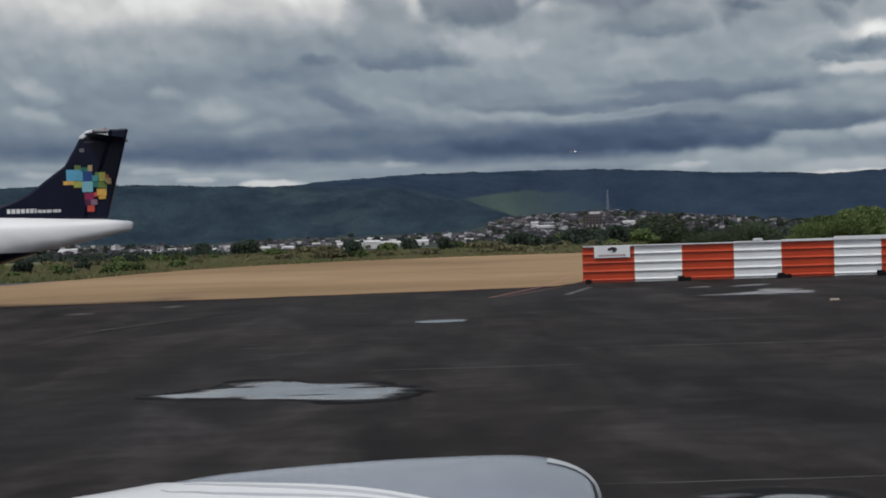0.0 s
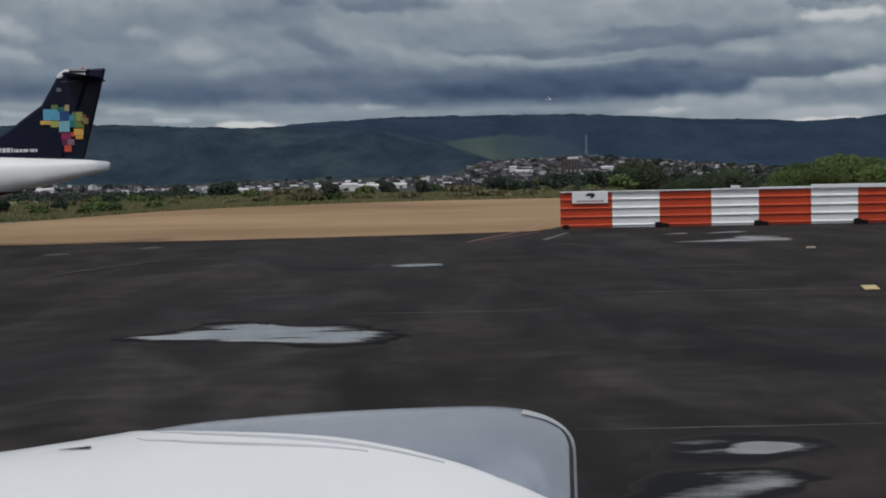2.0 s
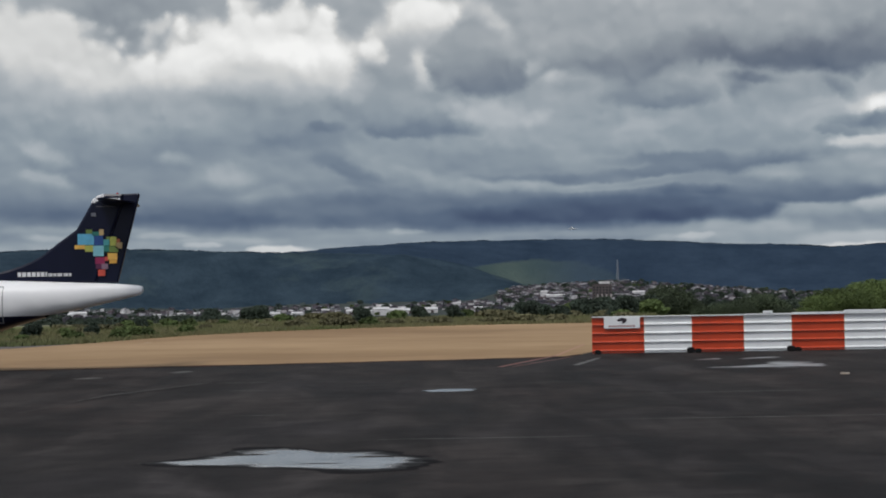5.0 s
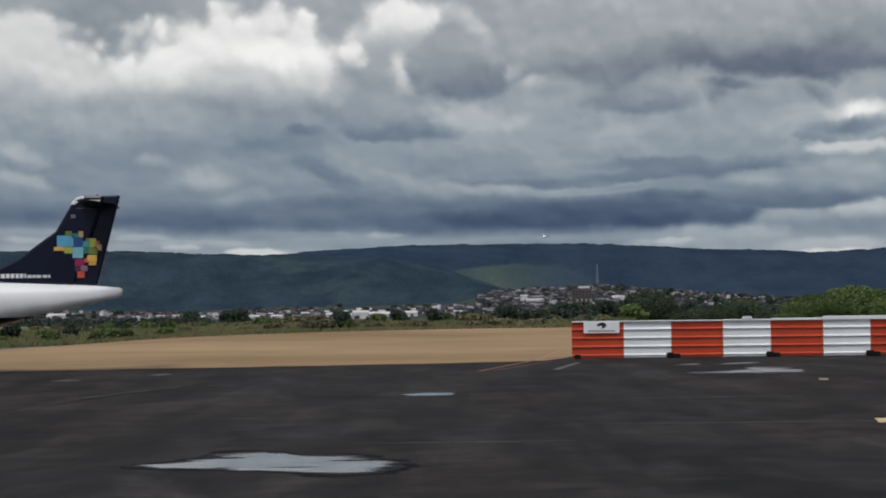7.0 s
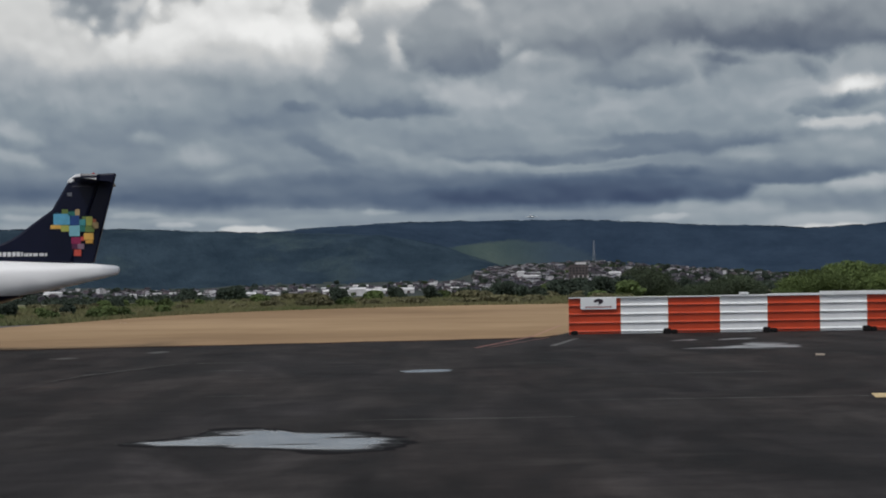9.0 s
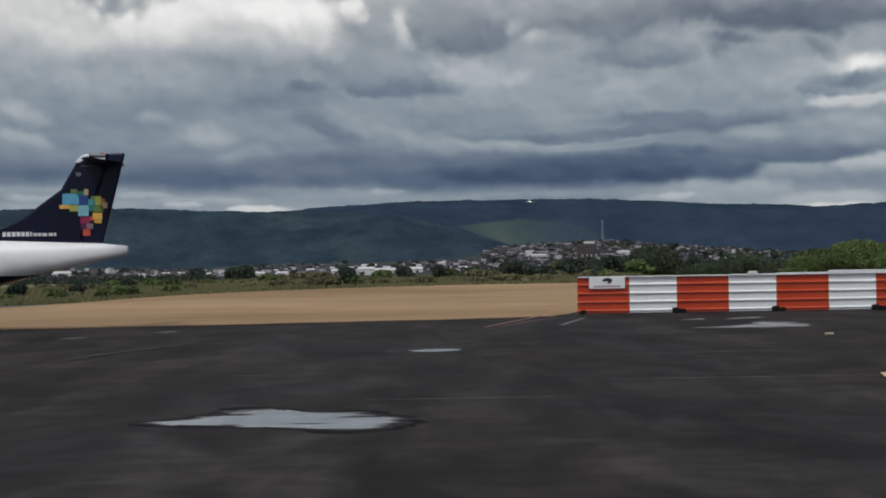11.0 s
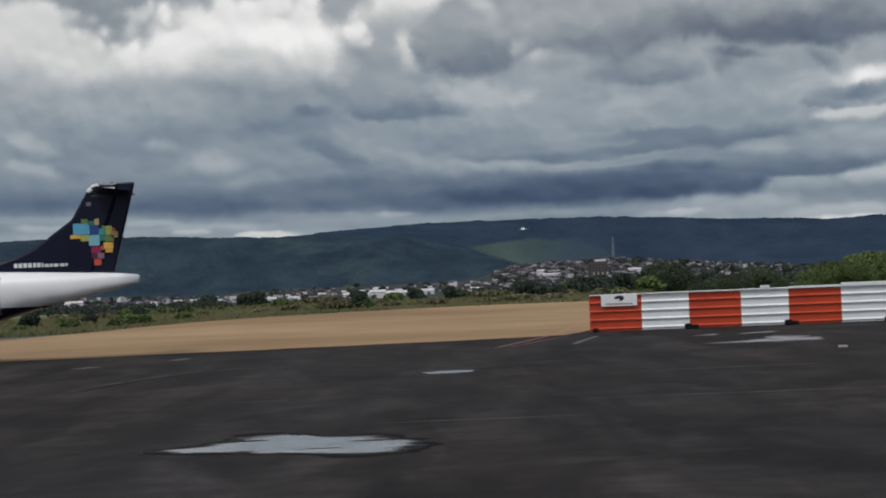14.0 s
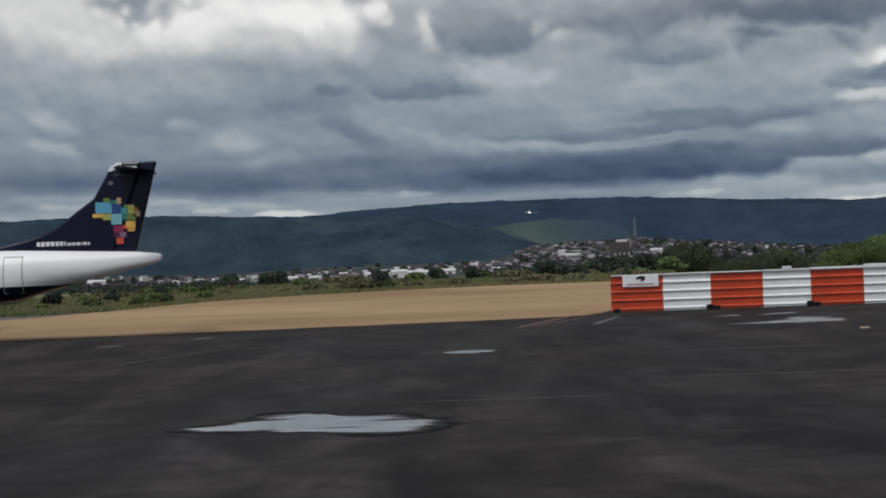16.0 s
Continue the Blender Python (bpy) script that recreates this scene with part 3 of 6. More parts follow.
def asphalt_material():
    m, t, b = node_tree("damp_dark_asphalt")
    co = t.nodes.new("ShaderNodeTexCoord").outputs["Object"]
    patches = noise_node(t, co, 0.50, 7, 0.66, (0.7, 0.25, 1), 1.0)
    streaks = noise_node(t, co, 0.55, 6, 0.65, (0.55, 0.4, 1), 0.5)
    scuffs = noise_node(t, co, 0.30, 8, 0.7, (0.35, 0.9, 1), 0.3)
    grain = noise_node(t, co, 60, 3, 0.7)
    wheel = noise_node(t, co, 0.42, 5, 0.6, (1.0, 0.07, 1), 0.6)
    mottle = noise_node(t, co, 1.5, 5, 0.65, (0.5, 0.8, 1), 0.4)
    tint = noise_node(t, co, 0.11, 3, 0.5, (1.0, 0.5, 1))
    base = ramp(t, patches, [(0.33, (0.0112, 0.0097, 0.0101)), (0.48, (0.0285, 0.0250, 0.0242)), (0.64, (0.050, 0.0448, 0.0434))])
    base = mix(t, 1.0, base, ramp(t, streaks, [(0.36, (0.58, 0.58, 0.59)), (0.50, (0.96, 0.96, 0.96)), (0.68, (1.0, 1.0, 1.0))]), "MULTIPLY")
    base = mix(t, 1.0, base, ramp(t, wheel, [(0.36, (0.78, 0.78, 0.80)), (0.5, (1.0, 1.0, 1.0)), (0.66, (1.22, 1.21, 1.20))]), "MULTIPLY")
    base = mix(t, 1.0, base, ramp(t, mottle, [(0.34, (0.74, 0.74, 0.75)), (0.5, (0.98, 0.98, 0.98)), (0.68, (1.20, 1.19, 1.18))]), "MULTIPLY")
    base = mix(t, 1.0, base, ramp(t, tint, [(0.38, (0.96, 0.98, 1.04)), (0.5, (1.0, 1.0, 1.0)), (0.62, (1.06, 1.0, 0.99))]), "MULTIPLY")
    base = mix(t, ramp(t, scuffs, [(0.60, (0, 0, 0)), (0.76, (0.5, 0.5, 0.5))]), base, (0.080, 0.073, 0.067))
    base = mix(t, 0.12, base, ramp(t, grain, [(0.3, (0.01, 0.01, 0.01)), (0.75, (0.07, 0.07, 0.068))]))
    t.links.new(base, b.inputs["Base Color"])
    rr = t.nodes.new("ShaderNodeMapRange")
    rr.inputs["From Min"].default_value, rr.inputs["From Max"].default_value = 0.3, 0.7
    rr.inputs["To Min"].default_value, rr.inputs["To Max"].default_value = 0.62, 0.9
    t.links.new(patches, rr.inputs["Value"])
    t.links.new(rr.outputs["Result"], b.inputs["Roughness"])
    b.inputs["Specular IOR Level"].default_value = 0.045
    bn = t.nodes.new("ShaderNodeBump")
    bn.inputs["Strength"].default_value, bn.inputs["Distance"].default_value = 0.5, 0.01
    t.links.new(grain, bn.inputs["Height"])
    t.links.new(bn.outputs["Normal"], b.inputs["Normal"])
    return m


ASPHALT = asphalt_material()


def water_material():
    m, t, b = node_tree("rain_water")
    co = t.nodes.new("ShaderNodeTexCoord").outputs["Object"]
    # pale greys add sky reflection that the mirror alone lacks
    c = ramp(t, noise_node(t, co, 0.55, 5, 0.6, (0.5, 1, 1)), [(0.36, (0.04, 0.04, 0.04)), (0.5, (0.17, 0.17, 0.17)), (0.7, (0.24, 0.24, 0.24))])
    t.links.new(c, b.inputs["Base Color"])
    b.inputs["Roughness"].default_value, b.inputs["IOR"].default_value = 0.12, 1.5
    bn = t.nodes.new("ShaderNodeBump")
    bn.inputs["Strength"].default_value, bn.inputs["Distance"].default_value = 0.08, 0.01
    t.links.new(noise_node(t, co, 5.0, 3, 0.5, (0.5, 1, 1)), bn.inputs["Height"])
    t.links.new(bn.outputs["Normal"], b.inputs["Normal"])
    return m


WATER = water_material()


def wavy_line(x0, x1, y_of, step, amp, seed):
    n = int(abs(x1 - x0) / step)
    return [(x0 + (x1 - x0) * i / n, y_of(x0 + (x1 - x0) * i / n) + amp * noise.noise(Vector(((x0 + (x1 - x0) * i / n) * 0.5, seed, 0)))) for i in range(n + 1)]


def apron_edge(x):
    return float(np.interp(x, [-90, -19.5, -9.8, 0.3, 5.5, 6.3, 7.4, 20, 90], [60, 72.5, 74.3, 75.9, 77.5, 80.5, 84, 88, 96]))


def dirt_edge(x):
    return float(np.interp(x, [-60, -26.4, -24.2, -22.0, -19.3, -13.8, -7.4, 1.9, 10.7, 60], [60, 101.0, 107.0, 114.5, 122.0, 129.8, 134.6, 138.8, 139.6, 143]))


ground = build_ground()
_edge = wavy_line(-90, 90, apron_edge, 0.8, 0.35, 3.3)
apron = sheet([(-90, -60), (90, -60)] + _edge[::-1], 0.012, ASPHALT, "pavement", "damp dark asphalt airport apron with tyre streaks", "asphalt apron")
_far = wavy_line(-62, 75, dirt_edge, 0.5, 0.9, 9.1)
dirt = sheet([(-62, 60), (75, 60)] + _far[::-1], 0.005, DIRT, "ground_dirt", "bare dry tan dirt strip beside the apron", "dirt strip")


TAXIWAY = surface("grey_gravel_track", (0.11, 0.10, 0.095), (0.06, 0.056, 0.053), 0.3, 3, 0.95, bump=0.02)
sheet([(-22.0, 113.6), (-23.8, 108.2), (-26.4, 101.0), (-40, 82), (-48, 92), (-31.0, 112.5), (-25.5, 116.0)], 0.009, TAXIWAY, "ground_track", "grey gravel track between dirt and grass", "gravel track")
RIM_DIRT = surface("reddish_wet_dirt", (0.060, 0.028, 0.021), (0.016, 0.010, 0.009), 0.6, 5, 0.95, spec=0.05)
_rim = [(x, y) for x, y in _edge if -30 < x < 6.2]
sheet([(x, y - 0.5 - 1.3 * abs(noise.noise(Vector((x * 0.4, 4, 0))))) for x, y in _rim] + [(x, y + 0.30) for x, y in _rim[::-1]], 0.016, RIM_DIRT, "ground_rim", "reddish washed dirt along the apron edge", "dirt rim")


def soft_water(name, low, high, still=0.05):
    """Thin water: rough damp asphalt at its rim, a still mirror where it is deep, its pale colour both silt and painted
    sky reflection.
    """
    m, t, b = node_tree(name)
    co = t.nodes.new("ShaderNodeTexCoord").outputs["Object"]
    at = t.nodes.new("ShaderNodeAttribute")
    at.attribute_name = "depth"
    wob = noise_node(t, co, 1.6, 5, 0.6, (0.5, 1, 1))
    sm = t.nodes.new("ShaderNodeMath")
    sm.operation = "ADD"
    t.links.new(at.outputs["Fac"], sm.inputs[0])
    t.links.new(wob, sm.inputs[1])
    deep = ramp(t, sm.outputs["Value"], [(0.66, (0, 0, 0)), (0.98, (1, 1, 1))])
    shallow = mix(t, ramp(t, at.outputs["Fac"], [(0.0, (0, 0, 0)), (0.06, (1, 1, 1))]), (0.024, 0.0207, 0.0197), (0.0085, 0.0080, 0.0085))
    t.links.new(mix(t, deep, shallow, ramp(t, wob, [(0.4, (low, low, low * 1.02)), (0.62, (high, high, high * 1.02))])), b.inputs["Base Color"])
    rr = t.nodes.new("ShaderNodeMapRange")
    rr.inputs["To Min"].default_value, rr.inputs["To Max"].default_value = 0.55, still
    t.links.new(deep, rr.inputs["Value"])
    t.links.new(rr.outputs["Result"], b.inputs["Roughness"])
    sp = t.nodes.new("ShaderNodeMapRange")
    sp.inputs["To Min"].default_value, sp.inputs["To Max"].default_value = 0.03, 0.5
    t.links.new(deep, sp.inputs["Value"])
    t.links.new(sp.outputs["Result"], b.inputs["Specular IOR Level"])
    return m


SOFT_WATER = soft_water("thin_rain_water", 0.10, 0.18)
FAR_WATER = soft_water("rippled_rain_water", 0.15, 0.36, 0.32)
BROAD_WATER = soft_water("silty_sheen_rain_water", 0.12, 0.25)


def soft_puddle(outline, centre, seed, rings, material=SOFT_WATER, ragged=0.12, z=0.017):
    """Water that thins out towards its rim, in rings about its deepest spot."""
    pts, n = [], len(outline)
    for i in range(n):
        a, b, c, d = (Vector(outline[(i + k) % n]) for k in (-1, 0, 1, 2))
        for s in range(6):
            u = s / 6
            p = 0.5 * ((2 * b) + (c - a) * u + (2 * a - 5 * b + 4 * c - d) * u * u + (3 * b - a - 3 * c + d) * u ** 3)
            k = ragged * noise.noise(Vector((p.x * 1.3, p.y * 2.2, seed)))
            j = ragged * noise.noise(Vector((p.x * 0.2, p.y * 2.6, seed + 5)))
            pts.append(Vector((p.x + 2.6 * j, p.y + k)))
    bm = bmesh.new()
    depth = bm.verts.layers.float.new("depth")
    o = Vector(centre)
    pts.sort(key=lambda p: math.atan2(p.y - o.y, p.x - o.x))
    rows = []
    for k, dep in rings:
        row = []
        for p in pts:
            q = o + (p - o) * k
            v = bm.verts.new((q.x, q.y, z if rows else 0.0132))
            v[depth] = dep
            row.append(v)
        rows.append(row)
    for a, b in zip(rows, rows[1:]):
        for i in range(len(pts)):
            j = (i + 1) % len(pts)
            bm.faces.new((a[i], a[j], b[j], b[i]))
    mid = bm.verts.new((o.x, o.y, z))
    mid[depth] = rings[-1][1]
    for i in range(len(pts)):
        bm.faces.new((rows[-1][i], rows[-1][(i + 1) % len(pts)], mid))
    bmesh.ops.recalc_face_normals(bm, faces=bm.faces[:])
    if sum(f.normal.z for f in bm.faces) < 0:
        bmesh.ops.reverse_faces(bm, faces=bm.faces[:])
    return part("puddle", bm, material)


DAMP = surface("damp_black_asphalt", (0.012, 0.0108, 0.0118), (0.007, 0.0062, 0.007), 0.6, 9, 0.75, spec=0.03)


def puddle(outline, seed, ragged=0.25, z=0.017, material=None):
    """Standing water with a ragged rim, from a rough outline."""
    pts, n = [], len(outline)
    for i in range(n):
        a, b, c, d = (Vector(outline[(i + k) % n]) for k in (-1, 0, 1, 2))
        for s in range(8):
            u = s / 8
            p = 0.5 * ((2 * b) + (c - a) * u + (2 * a - 5 * b + 4 * c - d) * u * u + (3 * b - a - 3 * c + d) * u ** 3)
            k = ragged * noise.noise(Vector((p.x * 1.3, p.y * 2.2, seed)))
            j = ragged * noise.noise(Vector((p.x * 0.2, p.y * 2.6, seed + 5)))
            pts.append((p.x + 2.6 * j, p.y + k))
    bm = bmesh.new()
    f = bm.faces.new([bm.verts.new((x, y, z)) for x, y in pts])
    f.normal_update()
    if f.normal.z < 0:
        f.normal_flip()
    bmesh.ops.triangulate(bm, faces=bm.faces[:])
    return part("puddle", bm, material or WATER)


def build_puddles():
    spec = [
        ([(-5.95, 33.0), (-4.9, 34.4), (-4.5, 35.6), (-3.6, 35.7), (-2.9, 34.9), (-1.7, 34.8), (-0.7, 33.0), (-0.95, 32.0), (-1.7, 31.3), (-2.5, 31.5), (-3.6, 32.2)], "wide shallow rain puddle mirroring grey clouds on asphalt"),
        ([(3.05, 19.2), (3.3, 19.8), (3.86, 20.05), (4.6, 19.63), (4.4, 19.2), (3.65, 18.7), (3.2, 18.7)], "small rain puddle with damp rim on asphalt"),
        ([(2.75, 17.1), (2.9, 17.6), (3.3, 17.9), (4.0, 17.8), (3.75, 17.2), (3.2, 16.8)], "small pale rain puddle on dark asphalt"),
        ([(-1.1, 54.2), (-0.4, 55.0), (0.4, 55.0), (0.7, 54.4), (0.1, 53.7), (-0.6, 53.7)], "thin distant puddle on the asphalt"),
        ([(9.9, 65.4), (12.5, 64.8), (14.6, 65.7), (14.9, 67.6), (14.5, 69.4), (13.2, 69.6), (12.4, 67.5), (11.2, 66.5)], "pale puddle before the striped fence"),
        ([(12.3, 72.2), (14.1, 72.9), (14.4, 73.9), (13.2, 73.5)], "thin puddle before the striped fence"),
        ([(10.5, 72.1), (11.7, 72.5), (11.6, 73.2), (10.9, 72.8)], "thin puddle before the striped fence"),
    ]
    for i, (o, label) in enumerate(spec):
        if i in (1, 2):
            # the pale deep spot sits off-centre, where the sky reflection is bright
            far = i == 1
            rim = [(2.65, 19.2), (3.0, 20.0), (3.8, 20.4), (4.75, 20.0), (4.75, 19.3), (3.9, 18.55), (2.9, 18.5)] if far else [(2.05, 16.7), (2.5, 17.7), (3.3, 18.15), (4.15, 18.0), (4.1, 17.3), (3.5, 16.5), (2.6, 16.0)]
            tagged(soft_puddle(rim, (4.12, 19.4) if far else (3.62, 17.4), 3.0 + i, ((1.10, 0.0), (0.88, 0.05), (0.70, 0.07), (0.46, 0.15), (0.34, 0.58)) if far else ((1.08, 0.0), (0.92, 0.06), (0.76, 0.13), (0.5, 0.22), (0.25, 0.36))), label, "puddle", group="rain puddles", kind="structure")
            continue
        if i == 0:
            cx, cy = (sum(q[k] for q in o) / len(o) for k in (0, 1))
            wet = [(cx + (x - cx) * 1.11, cy + (y - cy) * 1.22) for x, y in o]
            damp = puddle(wet, 30.0, 0.2, 0.0145, DAMP)
            damp.name = "damp_patch"
            tagged(damp, "dark damp patch round a puddle", "damp patch", kind="structure")
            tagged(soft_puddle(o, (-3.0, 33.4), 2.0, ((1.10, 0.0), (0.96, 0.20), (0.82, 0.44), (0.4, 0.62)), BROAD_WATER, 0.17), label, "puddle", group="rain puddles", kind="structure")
            continue
        if i > 3:
            mid = (13.5, 67.0) if i == 4 else tuple(sum(q[k] for q in o) / len(o) for k in (0, 1))
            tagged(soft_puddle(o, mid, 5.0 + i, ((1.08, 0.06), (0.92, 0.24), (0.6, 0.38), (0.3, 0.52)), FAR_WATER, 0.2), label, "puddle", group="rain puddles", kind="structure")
            continue
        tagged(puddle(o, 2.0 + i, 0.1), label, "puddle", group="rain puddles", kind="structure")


def streak(x0, x1, y, half, z=0.0195):
    """A thin tongue of asphalt that shows through shallow water."""
    n = 12
    up = [(x0 + (x1 - x0) * i / n, y + half * math.sin(math.pi * i / n) + 0.05 * noise.noise(Vector((i * 0.7, y, 0)))) for i in range(n + 1)]
    dn = [(x0 + (x1 - x0) * i / n, y - half * math.sin(math.pi * i / n) * 0.6) for i in range(1, n)]
    bm = bmesh.new()
    f = bm.faces.new([bm.verts.new((x, q, z)) for x, q in up + dn[::-1]])
    f.normal_update()
    if f.normal.z < 0:
        f.normal_flip()
    return tagged(part("asphalt_tongue", bm, ASPHALT), "thin dark tongue of asphalt breaking the puddle", "asphalt", kind="structure")


streak(-2.3, -0.95, 33.75, 0.16)
streak(-4.75, -3.9, 34.5, 0.16)
streak(-3.4, -2.2, 32.6, 0.07)


def build_sky_backdrop():
    bm = bmesh.new()
    uv = bm.loops.layers.uv.new("bearing")
    azs, els = np.linspace(-48, 48, 49), np.linspace(-2, 46, 25)
    at = lambda a, e: Vector((math.sin(radians(a)) * math.cos(radians(e)), math.cos(radians(a)) * math.cos(radians(e)), math.sin(radians(e)))) * 4860
    grid = [[bm.verts.new(at(a, e)) for a in azs] for e in els]
    for i in range(len(els) - 1):
        for j in range(len(azs) - 1):
            f = bm.faces.new((grid[i][j], grid[i + 1][j], grid[i + 1][j + 1], grid[i][j + 1]))
            for loop, (e, a) in zip(f.loops, ((els[i], azs[j]), (els[i + 1], azs[j]), (els[i + 1], azs[j + 1]), (els[i], azs[j + 1]))):
                loop[uv].uv = (a / 100 + 0.5, e / 100 + 0.5)
            f.smooth = True
    ob = part("backdrop", bm, CLOUDS)
    return tagged(ob, "heavy grey broken storm clouds over the hills", "sky", kind="structure")


sky_backdrop = build_sky_backdrop()
build_puddles()

# ---- the striped fence ----
FENCE_Y = 79.4


def corrugated(width, height=1.652, base=0.09, ribs=4):
    """Sheet with horizontal ribs, as a folded plate with thickness."""
    prof = [(0.0, base)]
    pitch = height / ribs
    for i in range(ribs):
        z = base + 0.02 + i * pitch
        prof += [(0.0, z), (-0.07, z + 0.018), (-0.078, z + 0.036), (-0.045, z + 0.08), (0.0, z + 0.12)]
    prof.append((0.0, base + height))
    rings = []
    for x in (0.0, width):
        rings.append([(x, y, z) for y, z in prof] + [(x, y + 0.012, z) for y, z in reversed(prof)])
    return loft(rings)


def fence_panel(fence, x0, x1, paint, label, cap_height, cap_paint, foot, joint):
    w = x1 - x0
    p = part("panel", corrugated(w - 0.012), paint, fence, label)
    p.location = (x0, 0, 0)
    part("top_rail", boxes((0.0, w - 0.006, -0.12, 0.05, 1.742, 1.742 + cap_height), bevel=0.015), cap_paint, p, "white painted top rail")
    part("post", boxes((0.03, 0.10, 0.02, 0.09, 0.0, 1.742), bevel=0.008), GREY_METAL, p)
    part("post", boxes((w - 0.10, w - 0.03, 0.02, 0.09, 0.0, 1.742), bevel=0.008), GREY_METAL, p)
    part("bottom_rail", boxes((0.0, w - 0.012, -0.03, 0.03, 0.03, 0.088), bevel=0.008), paint, p)
    part("brace", tube((w / 2, 0.05, 1.3), (w / 2, 0.95, 0.05), 0.03), GREY_METAL, p)
    if foot and joint:
        part("foot_block", boxes((-0.25, 0.08, -0.40, 0.0, 0.0, 0.26), bevel=0.04), RUBBER, p, "dark ballast block")
    if foot:
        part("foot_block", boxes((0.11, 0.40, -0.35, 0.0, 0.0, 0.20), bevel=0.04), RUBBER, p, "dark ballast block")


def build_fence():
    edges = [6.603, 9.108, 11.39, 13.885, 16.177, 18.701, 20.974, 23.498, 25.78, 28.305, 30.587]
    fence = thing("striped_fence", (0, FENCE_Y, 0.012))
    tagged(fence, "orange and white corrugated metal fence on ballast blocks", "fence")
    for i, (a, b) in enumerate(zip(edges, edges[1:])):
        orange = i % 2 == 0
        cap = 0.055 if i < 3 else (0.075 if i == 3 else 0.11 if i == 4 else 0.19)
        fence_panel(fence, a, b, ORANGE if orange else WHITE_SHEET,
                    "orange corrugated panel" if orange else "white corrugated panel",
                    cap, WHITE_SHEET, orange, i > 0)
    # the sign on the first panel
    s = thing("fence_sign", (7.166, FENCE_Y - 0.115, 1.228))
    part("board", boxes((0, 1.72, -0.025, 0.0, 0, 0.56), bevel=0.008), WHITE_SHEET, s)
    mark = [(0.60, 0.38), (0.70, 0.47), (0.90, 0.52), (1.10, 0.46), (1.12, 0.34), (1.00, 0.23), (0.84, 0.20), (0.90, 0.28), (0.88, 0.34), (0.78, 0.34), (0.70, 0.31)]
    part("emblem", prism([(0.86 + (x - 0.86) * 0.92, 0.37 + (z - 0.36) * 0.92) for x, z in mark], -0.034, -0.028), plain("dark_emblem", (0.03, 0.02, 0.03), 0.5), s, "dark curved emblem")
    for k in range(9):
        part("lettering_bar", boxes((0.22 + k * 0.145, 0.22 + k * 0.145 + 0.115, -0.032, -0.027, 0.07, 0.145)), plain("maroon_print", (0.34, 0.17, 0.17), 0.5), s, "maroon lettering bar")
    tagged(s, "white sign board with dark emblem on the fence", "sign")
    # unidentified white shape, added as a plain box on the top rail
    l = thing("warning_lamp", (14.81, FENCE_Y - 0.05, 1.827))
    part("housing", boxes((0, 0.46, -0.08, 0.08, 0.0, 0.13), bevel=0.03), WHITE_SHEET, l)
    part("base", boxes((0.05, 0.41, -0.06, 0.06, -0.02, 0.0)), GREY_METAL, l)
    tagged(l, "small white box on the fence top rail", "warning lamp")


build_fence()

# ---- markings and litter on the apron ----


def flat_strip(name, points, material, label, category, z=0.0165, kind="structure"):
    bm = bmesh.new()
    f = bm.faces.new([bm.verts.new((x, y, z)) for x, y in points])
    f.normal_update()
    if f.normal.z < 0:
        f.normal_flip()
    return tagged(part(name, bm, material), label, category, kind=kind)


RED_LINE = surface("worn_red_line", (0.25, 0.095, 0.075), (0.11, 0.05, 0.042), 1.5, 12, 0.8)
WORN_WHITE = surface("worn_white_line", (0.14, 0.137, 0.13), (0.035, 0.034, 0.033), 1.2, 9, 0.85)
CRACK_FILL = surface("pale_joint_filler", (0.10, 0.098, 0.09), (0.035, 0.034, 0.032), 0.7, 9, 0.85)
YELLOW_MARK = surface("yellow_marker_paint", (0.66, 0.50, 0.26), (0.5, 0.37, 0.18), 3, 20, 0.6)
PAPER = surface("pale_mark_and_scrap", (0.62, 0.52, 0.42), (0.45, 0.38, 0.3), 6, 30, 0.8)
flat_strip("painted_line", [(1.72, 68.7), (1.94, 68.7), (4.90, 78.4), (4.68, 78.4)], RED_LINE, "worn red line painted across the asphalt", "painted line")
flat_strip("painted_line", [(4.72, 78.6), (4.90, 78.6), (7.28, 92.0), (7.10, 92.0)], surface("dusty_red_line", (0.36, 0.19, 0.125), (0.30, 0.165, 0.10), 1.5, 12, 0.9), "dusty red line crossing the bare dirt", "painted line", z=0.0095)
flat_strip("painted_line", [(2.35, 68.9), (2.45, 68.9), (5.55, 77.2), (5.45, 77.2)], RED_LINE, "worn thin red line on the asphalt", "painted line")
flat_strip("painted_line", [(4.9, 69.3), (5.2, 69.3), (6.75, 75.7), (6.50, 75.7)], WORN_WHITE, "worn white line leading to the fence end", "painted line")


def joint_lines():
    rnd = random.Random(5)
    for y, x0, x1 in ((37.5, -1.8, 3.2), (42.0, 3.5, 12.5), (20.95, 1.9, 6.4), (51.6, 6.2, 11.5), (60.5, -9, -6.5), (56.0, -7.6, -6.4), (45.0, -6.2, -4.6)):
        n = 14
        up, down = [], []
        for i in range(n + 1):
            x = x0 + (x1 - x0) * i / n
            c = y + 0.0012 * y * (i - n / 2) / n + 0.10 * noise.noise(Vector((x * 0.8, y, 0)))
            w = 0.012 + 0.0016 * y * (0.4 + 0.6 * rnd.random()) * math.sin(math.pi * min(max(i / n, 0.06), 0.94))
            up.append((x, c + w))
            down.append((x, c - w))
        flat_strip("asphalt_joint", up + down[::-1], CRACK_FILL, "pale sealed joint in the dark asphalt", "pavement joint")


joint_lines()


